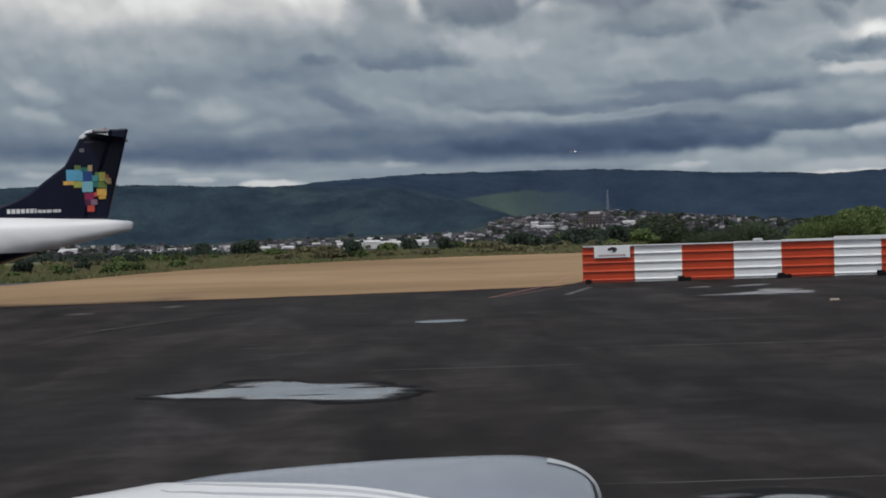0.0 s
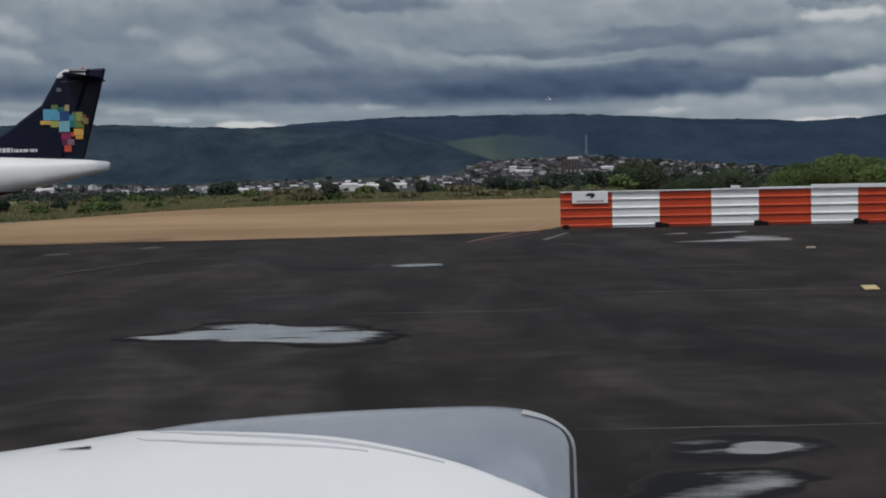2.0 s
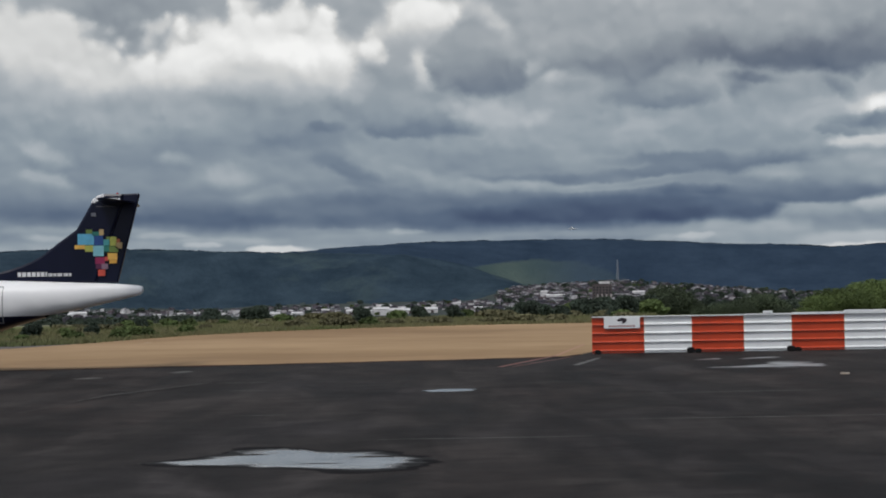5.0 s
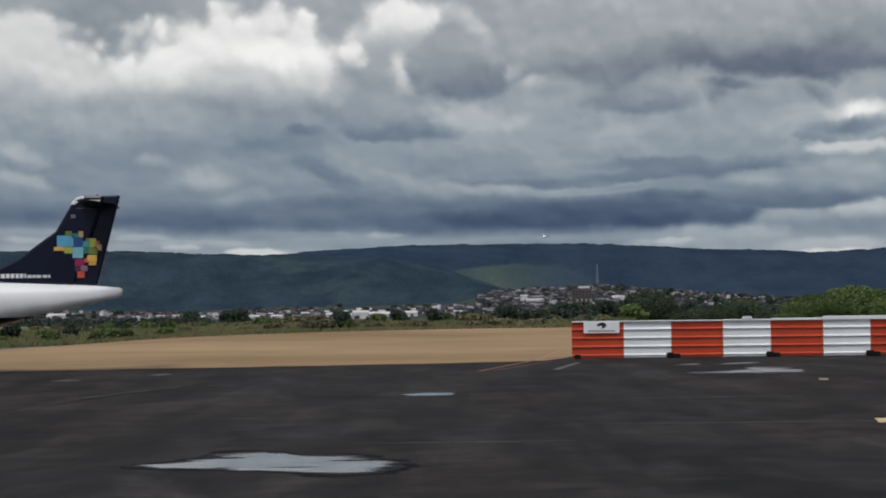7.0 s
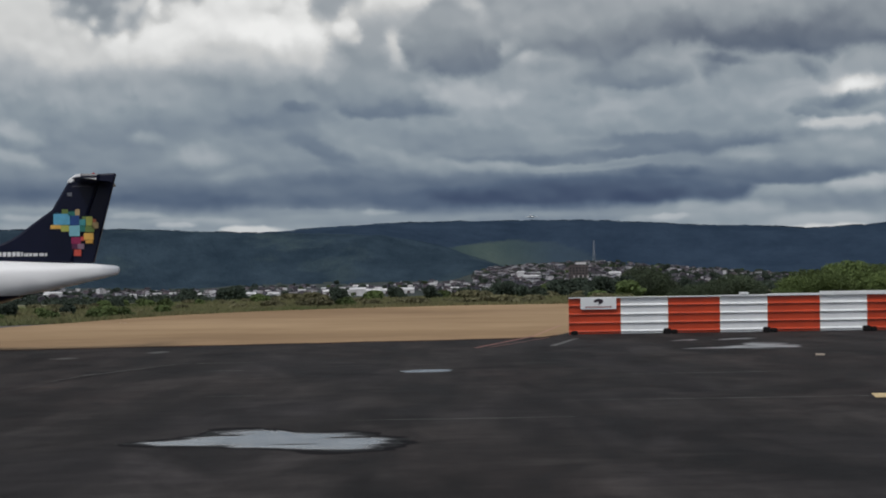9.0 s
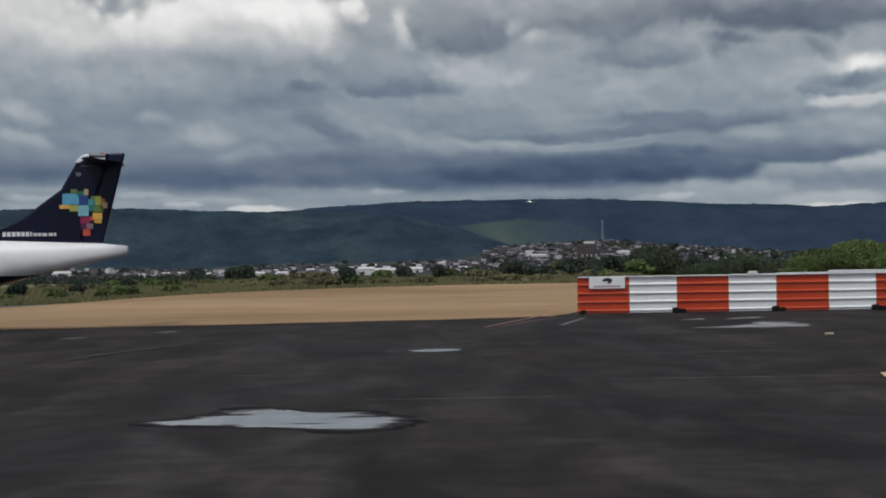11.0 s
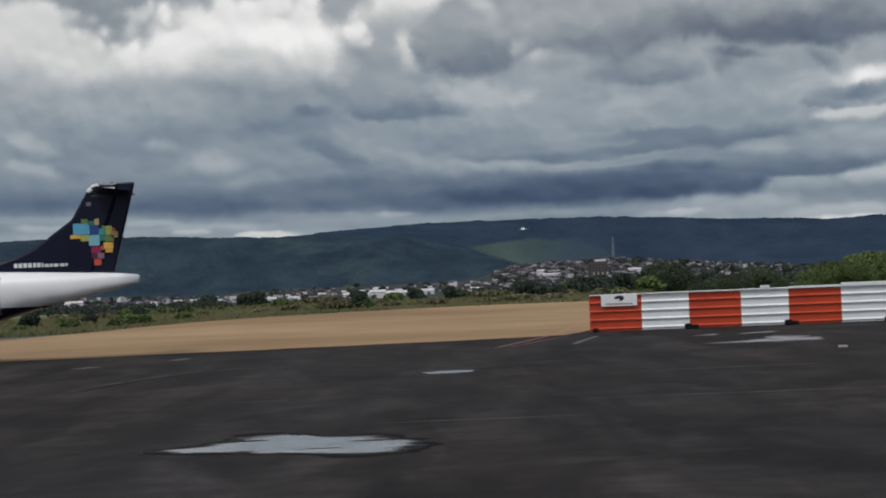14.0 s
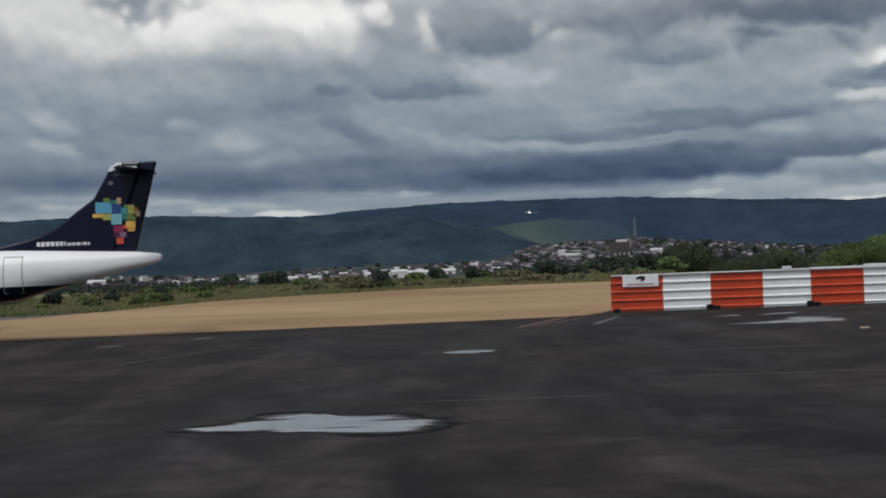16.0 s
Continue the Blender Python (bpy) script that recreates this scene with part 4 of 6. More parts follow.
def crack(points, half, material, label):
    """A wandering narrow strip along a line of points."""
    line = []
    for (x0, y0), (x1, y1) in zip(points, points[1:]):
        line += [(x0 + (x1 - x0) * k / 8, y0 + (y1 - y0) * k / 8) for k in range(8)]
    line.append(points[-1])
    up, down = [], []
    for i, (x, y) in enumerate(line):
        w = half * (0.35 + 0.9 * abs(noise.noise(Vector((x * 1.1, y * 0.7, 2))))) * math.sin(math.pi * min(max(i / len(line), 0.05), 0.95))
        y += 0.25 * noise.noise(Vector((x * 0.9, y * 0.3, 6)))
        up.append((x, y + w))
        down.append((x, y - w))
    return flat_strip("asphalt_joint", up + down[::-1], material, label, "pavement joint", z=0.0172)


DARK_SEAM = surface("dark_asphalt_seam", (0.012, 0.0105, 0.011), (0.007, 0.006, 0.0065), 0.8, 8, 0.8, spec=0.05)
crack([(-12.6, 47.4), (-12.15, 49.5), (-11.9, 52.2), (-11.45, 54.7), (-10.0, 58.3), (-9.2, 60.5), (-8.5, 63.8)], 0.26, CRACK_FILL, "pale wandering crack across the dark asphalt")
crack([(-12.5, 46.5), (-12.0, 48.7), (-11.75, 51.4), (-11.3, 53.8), (-9.85, 57.5), (-9.0, 59.7), (-7.4, 64.2)], 0.30, DARK_SEAM, "dark tarred seam across the asphalt")
crack([(-12.0, 48.9), (-11.4, 49.3), (-10.9, 49.5)], 0.34, surface("worn_rusty_asphalt", (0.088, 0.066, 0.058), (0.05, 0.038, 0.034), 0.9, 8, 0.9, spec=0.05), "worn rusty scrape on the asphalt")
crack([(-15.0, 65.0), (-14.5, 65.2), (-13.9, 65.3)], 0.9, CRACK_FILL, "pale worn scrape on the asphalt")
crack([(-11.9, 68.6), (-11.4, 68.8), (-10.9, 68.9)], 0.9, CRACK_FILL, "pale worn scrape on the asphalt")


def yellow_marker():
    # a yellow painted dash, built as a thin skewed plate
    m = thing("ground_marker", (11.09, 41.4, 0.012))
    bm = boxes((0, 0.39, 0, 1.28, 0, 0.014), bevel=0.004)
    for v in bm.verts:
        v.co.x += 0.18 * v.co.y
    part("plate", bm, YELLOW_MARK, m)
    return tagged(m, "yellow painted mark on the asphalt, built as a flat plate", "ground marker")


def litter(x, y, z, w, d, seed):
    rnd = random.Random(seed)
    bm = bmesh.new()
    vs = [[bm.verts.new((w * (i / 3 - 0.5) + 0.23 * d * (j / 3 - 0.5), d * (j / 3 - 0.5), 0.008 + 0.02 * rnd.random())) for i in range(4)] for j in range(4)]
    for j in range(3):
        for i in range(3):
            bm.faces.new((vs[j][i], vs[j][i + 1], vs[j + 1][i + 1], vs[j + 1][i]))
    bmesh.ops.solidify(bm, geom=bm.faces[:], thickness=-0.006)
    ob = part("litter", bm, PAPER)
    ob.matrix_basis = pose(x, y, z)
    return ob


yellow_marker()
# a pale painted dash, built from the same loose sheet as the scrap
tagged(litter(14.13, 60.1, 0.012, 0.34, 1.25, 3), "pale painted mark on the asphalt, built as a thin sheet", "litter")
tagged(litter(-19.7, 106.0, 0.012, 0.5, 0.4, 4), "pale scrap lying where dirt meets grass", "litter")

# ---- the parked airliner ----


TAIL_X, PLANE_Y = -13.55, 72.0
HULL = [(0.0, 3.58, 3.34, 0.10), (0.06, 3.62, 3.27, 0.17), (0.15, 3.64, 3.23, 0.21), (1.05, 3.73, 3.02, 0.40), (1.8, 3.77, 2.85, 0.54), (3.1, 3.83, 2.58, 0.76),
        (4.2, 3.88, 2.33, 0.93), (5.2, 3.92, 2.05, 1.07), (6.2, 3.96, 1.75, 1.2), (7.3, 3.98, 1.66, 1.33), (9.0, 4.0, 1.19, 1.43), (14.0, 4.0, 1.15, 1.43), (20.0, 4.0, 1.15, 1.43),
        (23.0, 3.97, 1.18, 1.4), (24.5, 3.75, 1.25, 1.28), (25.5, 3.3, 1.36, 1.05), (26.4, 2.75, 1.52, 0.72), (26.95, 2.4, 1.72, 0.38), (27.15, 2.2, 1.95, 0.1)]


FULL = 0.78


def full(v):
    """Fills a round section out towards a box with wide corners."""
    return math.copysign(abs(v) ** FULL, v)


def hull_at(s):
    return tuple(float(np.interp(s, [h[0] for h in HULL], [h[k] for h in HULL])) for k in (1, 2, 3))


def build_airliner():
    a = thing("parked_airliner", (TAIL_X, PLANE_Y, 0.012))
    white, dark = [], []
    line = 2.40
    for s, top, bottom, half in HULL:
        c, h = (top + bottom) / 2, (top - bottom) / 2
        level = max(-1, min(1, (line - c) / h))
        cut = math.acos(math.copysign(abs(level) ** (1 / FULL), level)) if bottom < line else math.pi
        if s > 24.4:
            cut = min(cut, 2.0)
        sec = lambda t: (-s, half * full(math.sin(t)), c + h * full(math.cos(t)))
        white.append([sec(-cut + 2 * cut * i / 32) for i in range(33)])
        if bottom < line - 0.02:
            dark.append([sec(cut + (2 * math.pi - 2 * cut) * i / 20) for i in range(21)])
    part("fuselage", loft(white, close=False), WHITE_HULL, a, "white painted fuselage", smooth=True)
    part("belly", loft(dark, close=False), NAVY, a, "navy painted belly", smooth=True)
    part("tail_cap", loft([[(0.03, 0.08 * math.sin(t), 3.46 + 0.10 * math.cos(t)) for t in np.linspace(0, 2 * math.pi, 16, False)], [(-0.02, 0.11 * math.sin(t), 3.46 + 0.125 * math.cos(t)) for t in np.linspace(0, 2 * math.pi, 16, False)]]), GREY_METAL, a)

    X = lambda x: x - TAIL_X
    fin = [(-15.595, 3.78), (-14.412, 7.16), (-14.352, 7.64), (-15.17, 7.66), (-15.69, 7.30), (-16.04, 6.70), (-16.40, 6.10), (-16.80, 5.82), (-17.22, 5.52), (-17.6, 5.23), (-17.96, 4.97),
           (-18.40, 4.74), (-18.85, 4.56), (-19.3, 4.42), (-19.74, 4.31), (-20.63, 4.14), (-22.2, 3.985), (-22.2, 3.9), (-17.5, 3.78)]
    part("fin", prism([(X(x), z) for x, z in fin], -0.10, 0.10, 0.09, 0.055), NAVY, a, "navy tail fin with swept dorsal fillet")
    rudder = [(-15.585, 3.80), (-14.62, 3.77), (-14.1, 5.75), (-13.62, 7.61), (-13.68, 7.66), (-14.345, 7.64), (-14.405, 7.15)]
    part("rudder", prism([(X(x), z) for x, z in rudder], -0.06, 0.06, 0.06, 0.045), NAVY, a, "navy rudder")
    part("fin_cap", prism([(X(x), z) for x, z in [(-15.16, 7.645), (-15.40, 7.60), (-15.64, 7.42), (-15.72, 7.27), (-15.56, 7.25), (-15.34, 7.38), (-15.14, 7.48)]], -0.17, 0.17, 0.03, 0.02), WHITE_HULL, a, "white leading edge cap")
    for side in (-1, 1):
        st = []
        for y, x0, x1, th in ((0.12, -15.3, -13.8, 0.12), (3.65, -14.75, -14.3, 0.06)):
            st.append([(X(x0), side * y, 7.27), (X(x0 + 0.25), side * y, 7.27 + th), (X((x0 + x1) / 2), side * y, 7.27 + th * 0.8), (X(x1), side * y, 7.28), (X((x0 + x1) / 2), side * y, 7.27 - th * 0.7), (X(x0 + 0.25), side * y, 7.27 - th)])
        part("tailplane", loft(st), NAVY, a, "navy horizontal tailplane")
    # registration and web address as plain bars on both sides of the fin
    bar_white = plain("white_print", (0.75, 0.75, 0.75), 0.4)
    for k in range(5):
        part("lettering_bar", boxes((X(-15.02 + 0.12 * k), X(-15.02 + 0.12 * k + 0.085), -0.178, -0.171, 7.36, 7.47)), bar_white, a, "white lettering bar")
    x = -18.95
    for k, w in enumerate((0.17, 0.19, 0.18, 0.19, 0.16, 0.18, 0.08, 0.06, 0.14, 0.15, 0.24, 0.06, 0.15, 0.11)):
        tall = 0.19 if k < 7 else 0.13
        part("lettering_bar", boxes((X(x), X(x + w * 0.86), -0.178, -0.160, 4.10 + 0.012 * 0, 4.10 + tall)), bar_white, a, "white lettering bar")
        x += w * 1.13 + (0.03 if k == 6 else 0)
    tiles = [(475, 275, 555, 331, 0), (515, 252, 547, 275, 5), (547, 262, 580, 284, 8), (580, 250, 602, 281, 9), (556, 282, 600, 331, 1), (600, 300, 630, 331, 6), (614, 285, 632, 300, 5), (632, 285, 664, 331, 7), (664, 296, 681, 314, 11),
             (660, 314, 692, 345, 9), (460, 332, 510, 352, 3), (510, 332, 550, 364, 7), (550, 332, 602, 386, 2), (602, 332, 628, 362, 8), (628, 333, 672, 364, 5), (620, 368, 668, 402, 3), (628, 402, 664, 420, 4), (560, 390, 606, 424, 10), (606, 386, 622, 408, 12), (562, 424, 590, 450, 13), (590, 422, 622, 450, 14), (572, 452, 608, 484, 12)]
    tones = [(0.12, 0.42, 0.62), (0.02, 0.07, 0.25), (0.22, 0.50, 0.58), (0.78, 0.46, 0.10), (0.72, 0.38, 0.07), (0.16, 0.24, 0.06), (0.07, 0.32, 0.34), (0.42, 0.45, 0.10), (0.03, 0.20, 0.16), (0.50, 0.36, 0.17), (0.30, 0.02, 0.09), (0.45, 0.13, 0.05), (0.62, 0.09, 0.06), (0.11, 0.02, 0.07), (0.25, 0.16, 0.22)]
    paints = [plain("tail_mosaic_paint", c, 0.35) for c in tones]
    for x0, y0, x1, y1, k in tiles:
        fx = lambda v: X(-20.58 + v / 111.6)
        fz = lambda u, v: 7.62 - (v - 75) / 115.3 + (600 - u) * 0.00033
        for side in (-1, 1):
            ys = (-0.181, -0.162) if side < 0 else (0.162, 0.181)
            part("mosaic_patch", boxes((fx(x0), fx(x1) - 0.006, *ys, fz(x0, y1) + 0.006, fz(x0, y0))), paints[k], a)
    # small grey mark on the fin, added as a raised panel
    part("fin_light", boxes((X(-15.72), X(-15.52), -0.181, -0.158, 6.68, 6.84)), plain("dull_panel_grey", (0.16, 0.17, 0.2), 0.3), a, "small dull grey panel on the fin")
    # grey strip paints the highlight along the tailplane's lower edge
    part("tailplane_seal", boxes((X(-15.50), X(-14.68), -0.181, -0.158, 7.09, 7.125)), plain("grey_edge_highlight", (0.10, 0.10, 0.12), 0.5), a, "thin grey strip painted as the tailplane edge highlight")
    # rear door
    d = []
    x0, x1, z0, z1, w = X(-20.18), X(-19.36), 2.10, 3.70, 0.035

    def skin(x, z):
        top, bottom, half = hull_at(-x)
        c, h = (top + bottom) / 2, (top - bottom) / 2
        return -half * max(0.1, 1 - min(1, abs((z - c) / h)) ** (2 / FULL)) ** (FULL / 2) - 0.012

    for za, zb in zip(np.linspace(z0, z1, 9), np.linspace(z0, z1, 9)[1:]):
        for xa in (x0, x1 - w):
            bm = bmesh.new()
            bm.faces.new([bm.verts.new(p) for p in ((xa, skin(xa, za), za), (xa + w, skin(xa + w, za), za), (xa + w, skin(xa + w, zb), zb), (xa, skin(xa, zb), zb))])
            d.append(bm)
    for zc in (z0, z1 - w):
        bm = bmesh.new()
        bm.faces.new([bm.verts.new(p) for p in ((x0, skin(x0, zc), zc), (x1, skin(x1, zc), zc), (x1, skin(x1, zc + w), zc + w), (x0, skin(x0, zc + w), zc + w))])
        d.append(bm)
    bm = join(*d)
    bmesh.ops.solidify(bm, geom=bm.faces[:], thickness=0.015)
    part("door_outline", bm, plain("grey_door_seal", (0.32, 0.32, 0.33), 0.5), a, "grey outline of the rear door")
    # parts ahead of the tail
    for side in (-1, 1):
        w = []
        for y, xl, xt, z, th in ((0.3, -14.4, -11.8, 4.05, 0.25), (5.0, -14.3, -11.9, 4.10, 0.22), (13.5, -13.7, -12.3, 4.35, 0.09)):
            w.append([(xl, side * y, z), (xl + 0.4, side * y, z + th), (xt - 0.6, side * y, z + th * 0.6), (xt, side * y, z), (xt - 0.6, side * y, z - th * 0.3), (xl + 0.4, side * y, z - th * 0.7)])
        part("wing", loft(w), WHITE_HULL, a)
        n = [[(sx, side * 4.05 + r * math.sin(t), 3.72 + 1.15 * r * math.cos(t)) for t in np.linspace(0, 2 * math.pi, 20, False)] for sx, r in ((-16.6, 0.25), (-16.2, 0.42), (-15, 0.52), (-13, 0.5), (-11.2, 0.15))]
        part("engine_nacelle", loft(n), NAVY, a, smooth=True)
        for k in range(6):
            t = 2 * math.pi * k / 6
            blade = loft([[(-16.75 + 0.05 * q, side * 4.05 + math.sin(t) * r + math.cos(t) * wv, 3.72 + math.cos(t) * r - math.sin(t) * wv) for q, wv in ((-1, -0.1), (1, -0.1), (1, 0.1), (-1, 0.1))] for r in (0.15, 1.9)])
            part("propeller_blade", blade, TYRE, a)
        leg = part("landing_leg", tube((-14.0, side * 1.2, 1.5), (-14.0, side * 2.0, 0.5), 0.11), GREY_METAL, a)
        part("wheel", tube((-14.0, side * 2.0 - 0.35, 0.42), (-14.0, side * 2.0 + 0.35, 0.42), 0.42, n=20), TYRE, a)
    part("nose_leg", tube((-24.0, 0, 1.4), (-24.0, 0, 0.3), 0.08), GREY_METAL, a)
    part("wheel", tube((-24.0, -0.22, 0.28), (-24.0, 0.22, 0.28), 0.28, n=18), TYRE, a)
    for k in range(17):
        s = 7.8 + k * 0.79
        top, bottom, half = hull_at(s)
        part("cabin_window", boxes((-s - 0.12, -s + 0.12, -half - 0.004, -half + 0.05, 2.75, 3.1)), DARK_GLASS, a)
    beacon = part("beacon", loft([[(X(-14.6) + r * math.cos(t), r * math.sin(t), z) for t in np.linspace(0, 2 * math.pi, 12, False)] for z, r in ((7.60, 0.06), (7.66, 0.06), (7.70, 0.04), (7.715, 0.01))]), plain("red_beacon_lens", (0.35, 0.02, 0.02), 0.2), a, "red beacon lamp")
    return tagged(a, "white airliner with navy tail and coloured mosaic, parked on asphalt", "airplane")


build_airliner()

# ---- engine nacelle beside the window ----
NAC_X, NAC_Y, NAC_Z = 0.334, 4.0, 2.006
NAC_TOP = 0.884


def nacelle_radius(x):
    """Outer radius of the cowling along its axis; its lip points along +x."""
    if x > 0.076:
        u = min(1, (x - 0.076) / 0.262)
        return NAC_TOP - 0.115 * (1 - (max(0, 1 - u ** 2.6)) ** 0.45)
    v = 0.076 - x
    drop = float(np.interp(x, [-3.4, -1.1, -0.93, -0.78, -0.62], [0.1, 0.0135, 0.0125, 0.007, 0]))
    return NAC_TOP - drop - 0.012 * v - 0.058 * v * v * (1 if v < 1.2 else 1.2 / v)


def nac_point(x, a, lift=0.0):
    """a: degrees round the cowling from its top towards the window."""
    r = nacelle_radius(x) + lift
    return (x - NAC_X, -r * math.sin(radians(a)), r * math.cos(radians(a)))


EDGE_X = [-3.5, -1.0, -0.85, -0.775, -0.70, -0.58, -0.46, -0.346, -0.232, -0.148, -0.065, 0.069, 0.172, 0.247, 0.296, 0.33]
EDGE_A = [-25, -25, -14, -5, 1.2, 5.4, 8.2, 10.5, 13.0, 15.3, 17.9, 22.5, 26.4, 28.3, 29.2, 29.6]


def paint_edge(x):
    """Where the white skin begins, in degrees from the top, along the cowling."""
    return float(np.interp(x, EDGE_X, EDGE_A))


POLISHED = surface("polished_grey_cowl", (0.54, 0.57, 0.63), (0.42, 0.45, 0.51), 1.6, 14, 0.24, metal=0.75, grime=(0.3, 0.31, 0.33), grime_amount=0.4)
COWL_WHITE = surface("white_cowl_paint", (0.76, 0.77, 0.77), (0.70, 0.71, 0.72), 0.9, 10, 0.22, grime=(0.6, 0.6, 0.6), grime_amount=0.25)
SEAM_GREY = plain("grey_seam_shade", (0.46, 0.472, 0.505), 0.4)
# paler and less metallic than the cowl: sky reflection put into the colour
LIP_METAL = surface("sky_bright_lip_metal", (0.66, 0.68, 0.70), (0.54, 0.56, 0.58), 2.0, 18, 0.38, metal=0.25)
BLACK_SEAL = plain("black_seal", (0.012, 0.012, 0.013), 0.6)


def build_nacelle():
    n = thing("engine_nacelle", (NAC_X + 0.010, NAC_Y, NAC_Z), -4.75)
    xs = list(np.linspace(-3.4, -1.1, 10)) + list(np.linspace(-1.0, 0.07, 36)) + [0.076 + 0.262 * math.sin(radians(k)) for k in range(5, 91, 5)]
    rings = [[nac_point(x, a) for a in np.linspace(0, 360, 120, False)] for x in xs]
    inner = [[(x - NAC_X, -r * math.sin(radians(a)), r * math.cos(radians(a))) for a in np.linspace(0, 360, 120, False)] for x, r in ((0.33, 0.72), (0.29, 0.69), (0.1, 0.66), (-0.5, 0.68))]
    cowl, lip = loft(rings, caps=False), loft(rings + inner, caps=False)

    def on_lip(f):
        c = f.calc_center_median()
        a = math.degrees(math.atan2(-c.y, c.z))
        return c.x + NAC_X > float(np.interp(a, [-90, -0.2, 0.2, 60], [0.215, 0.215, 0.318, 0.326]))

    bmesh.ops.delete(cowl, geom=[f for f in cowl.faces if on_lip(f)], context="FACES")
    inside = {v for v in lip.verts if v.co.x + NAC_X < 0.3301 and math.hypot(v.co.y, v.co.z) < 0.73}
    bmesh.ops.delete(lip, geom=[f for f in lip.faces if not on_lip(f) and not any(v in inside for v in f.verts)], context="FACES")
    part("cowl", cowl, POLISHED, n, "polished grey intake cowl", smooth=True)
    part("intake_lip", lip, LIP_METAL, n, "metal intake lip, sky reflection put into its pale colour", smooth=True)
    part("fan_face", loft([[(-0.84, -r * math.sin(t), r * math.cos(t)) for t in np.linspace(0, 2 * math.pi, 40, False)] for r in (0.68, 0.2)] + [[(-0.54, -0.02 * math.sin(t), 0.02 * math.cos(t)) for t in np.linspace(0, 2 * math.pi, 40, False)]]), GREY_METAL, n)
    # white skin over the near side, with a rolled edge
    skin = []
    for x in [v for v in xs if v <= 0.327]:
        e = paint_edge(x)
        row = [nac_point(x, e, -0.003), nac_point(x, e + 0.1, 0.003), nac_point(x, e + 0.5, 0.0052)]
        row += [nac_point(x, e + 1.4 + (185 - e) * (k / 60) ** 1.3, 0.0045) for k in range(61)]
        skin.append(row)
    part("white_skin", loft(skin, close=False), COWL_WHITE, n, "glossy white outer skin", smooth=True)
    # two raised seams below the edge of the skin, their shadow lines painted grey
    for x0, x1, off, grow, wide in ((-0.68, 0.04, 1.9, -0.6, 1.5), (-0.73, -0.14, 6.6, -3.2, 1.2)):
        seam = []
        for x in np.linspace(x0, x1, 44):
            u = (x - x0) / (x1 - x0)
            e = paint_edge(x) + off + grow * u
            w = wide * math.sin(math.pi * min(0.97, max(0.03, u)))
            seam.append([nac_point(x, e, 0.003), nac_point(x, e + 0.25 * w + 0.02, 0.0075), nac_point(x, e + 0.6 * w + 0.05, 0.0075), nac_point(x, e + 0.85 * w + 0.1, 0.003)])
        part("skin_seam", loft(seam, close=False), SEAM_GREY, n, "raised seam, grey with painted groove shade", smooth=True)
    # black seal behind the lip
    seal = []
    for a in np.linspace(0, 1, 60):
        x = float(np.interp(a, [0, 0.12, 0.22, 0.3, 0.36, 0.45, 1], [0.209, 0.248, 0.282, 0.306, 0.318, 0.326, 0.327]))
        e = float(np.interp(a, [0, 0.12, 0.22, 0.3, 0.36, 0.45, 0.6, 1], [1.8, 0.9, 0.6, 0.6, 2.0, 6.8, 14, 60]))
        seal.append([nac_point(x - 0.005, e + 0.4, 0.0012), nac_point(x, e, 0.003), nac_point(x + 0.004, e - 0.35, 0.0012)])
    part("lip_seal", loft(seal, close=False), BLACK_SEAL, n, "thin black seal")
    slot = [[nac_point(x, a, 0.0075) for a in (a0, a0 + w)] for x, a0, w in ((-0.93, 4.8, 0.3), (-0.885, 5.6, 0.8), (-0.84, 6.3, 1.4))]
    part("latch_slot", loft(slot, close=False), BLACK_SEAL, n, "dark latch slot")
    pylon = [[(x, s * w, z) for s, z in ((-1, -0.4), (-1, 0.55), (1, 0.55), (1, -0.4))] for x, w in ((-1.7, 0.02), (-1.9, 0.13), (-3.2, 0.15))]
    part("pylon", loft(pylon), GREY_METAL, n)
    return tagged(n, "white and polished grey jet engine nacelle", "engine nacelle")


build_nacelle()

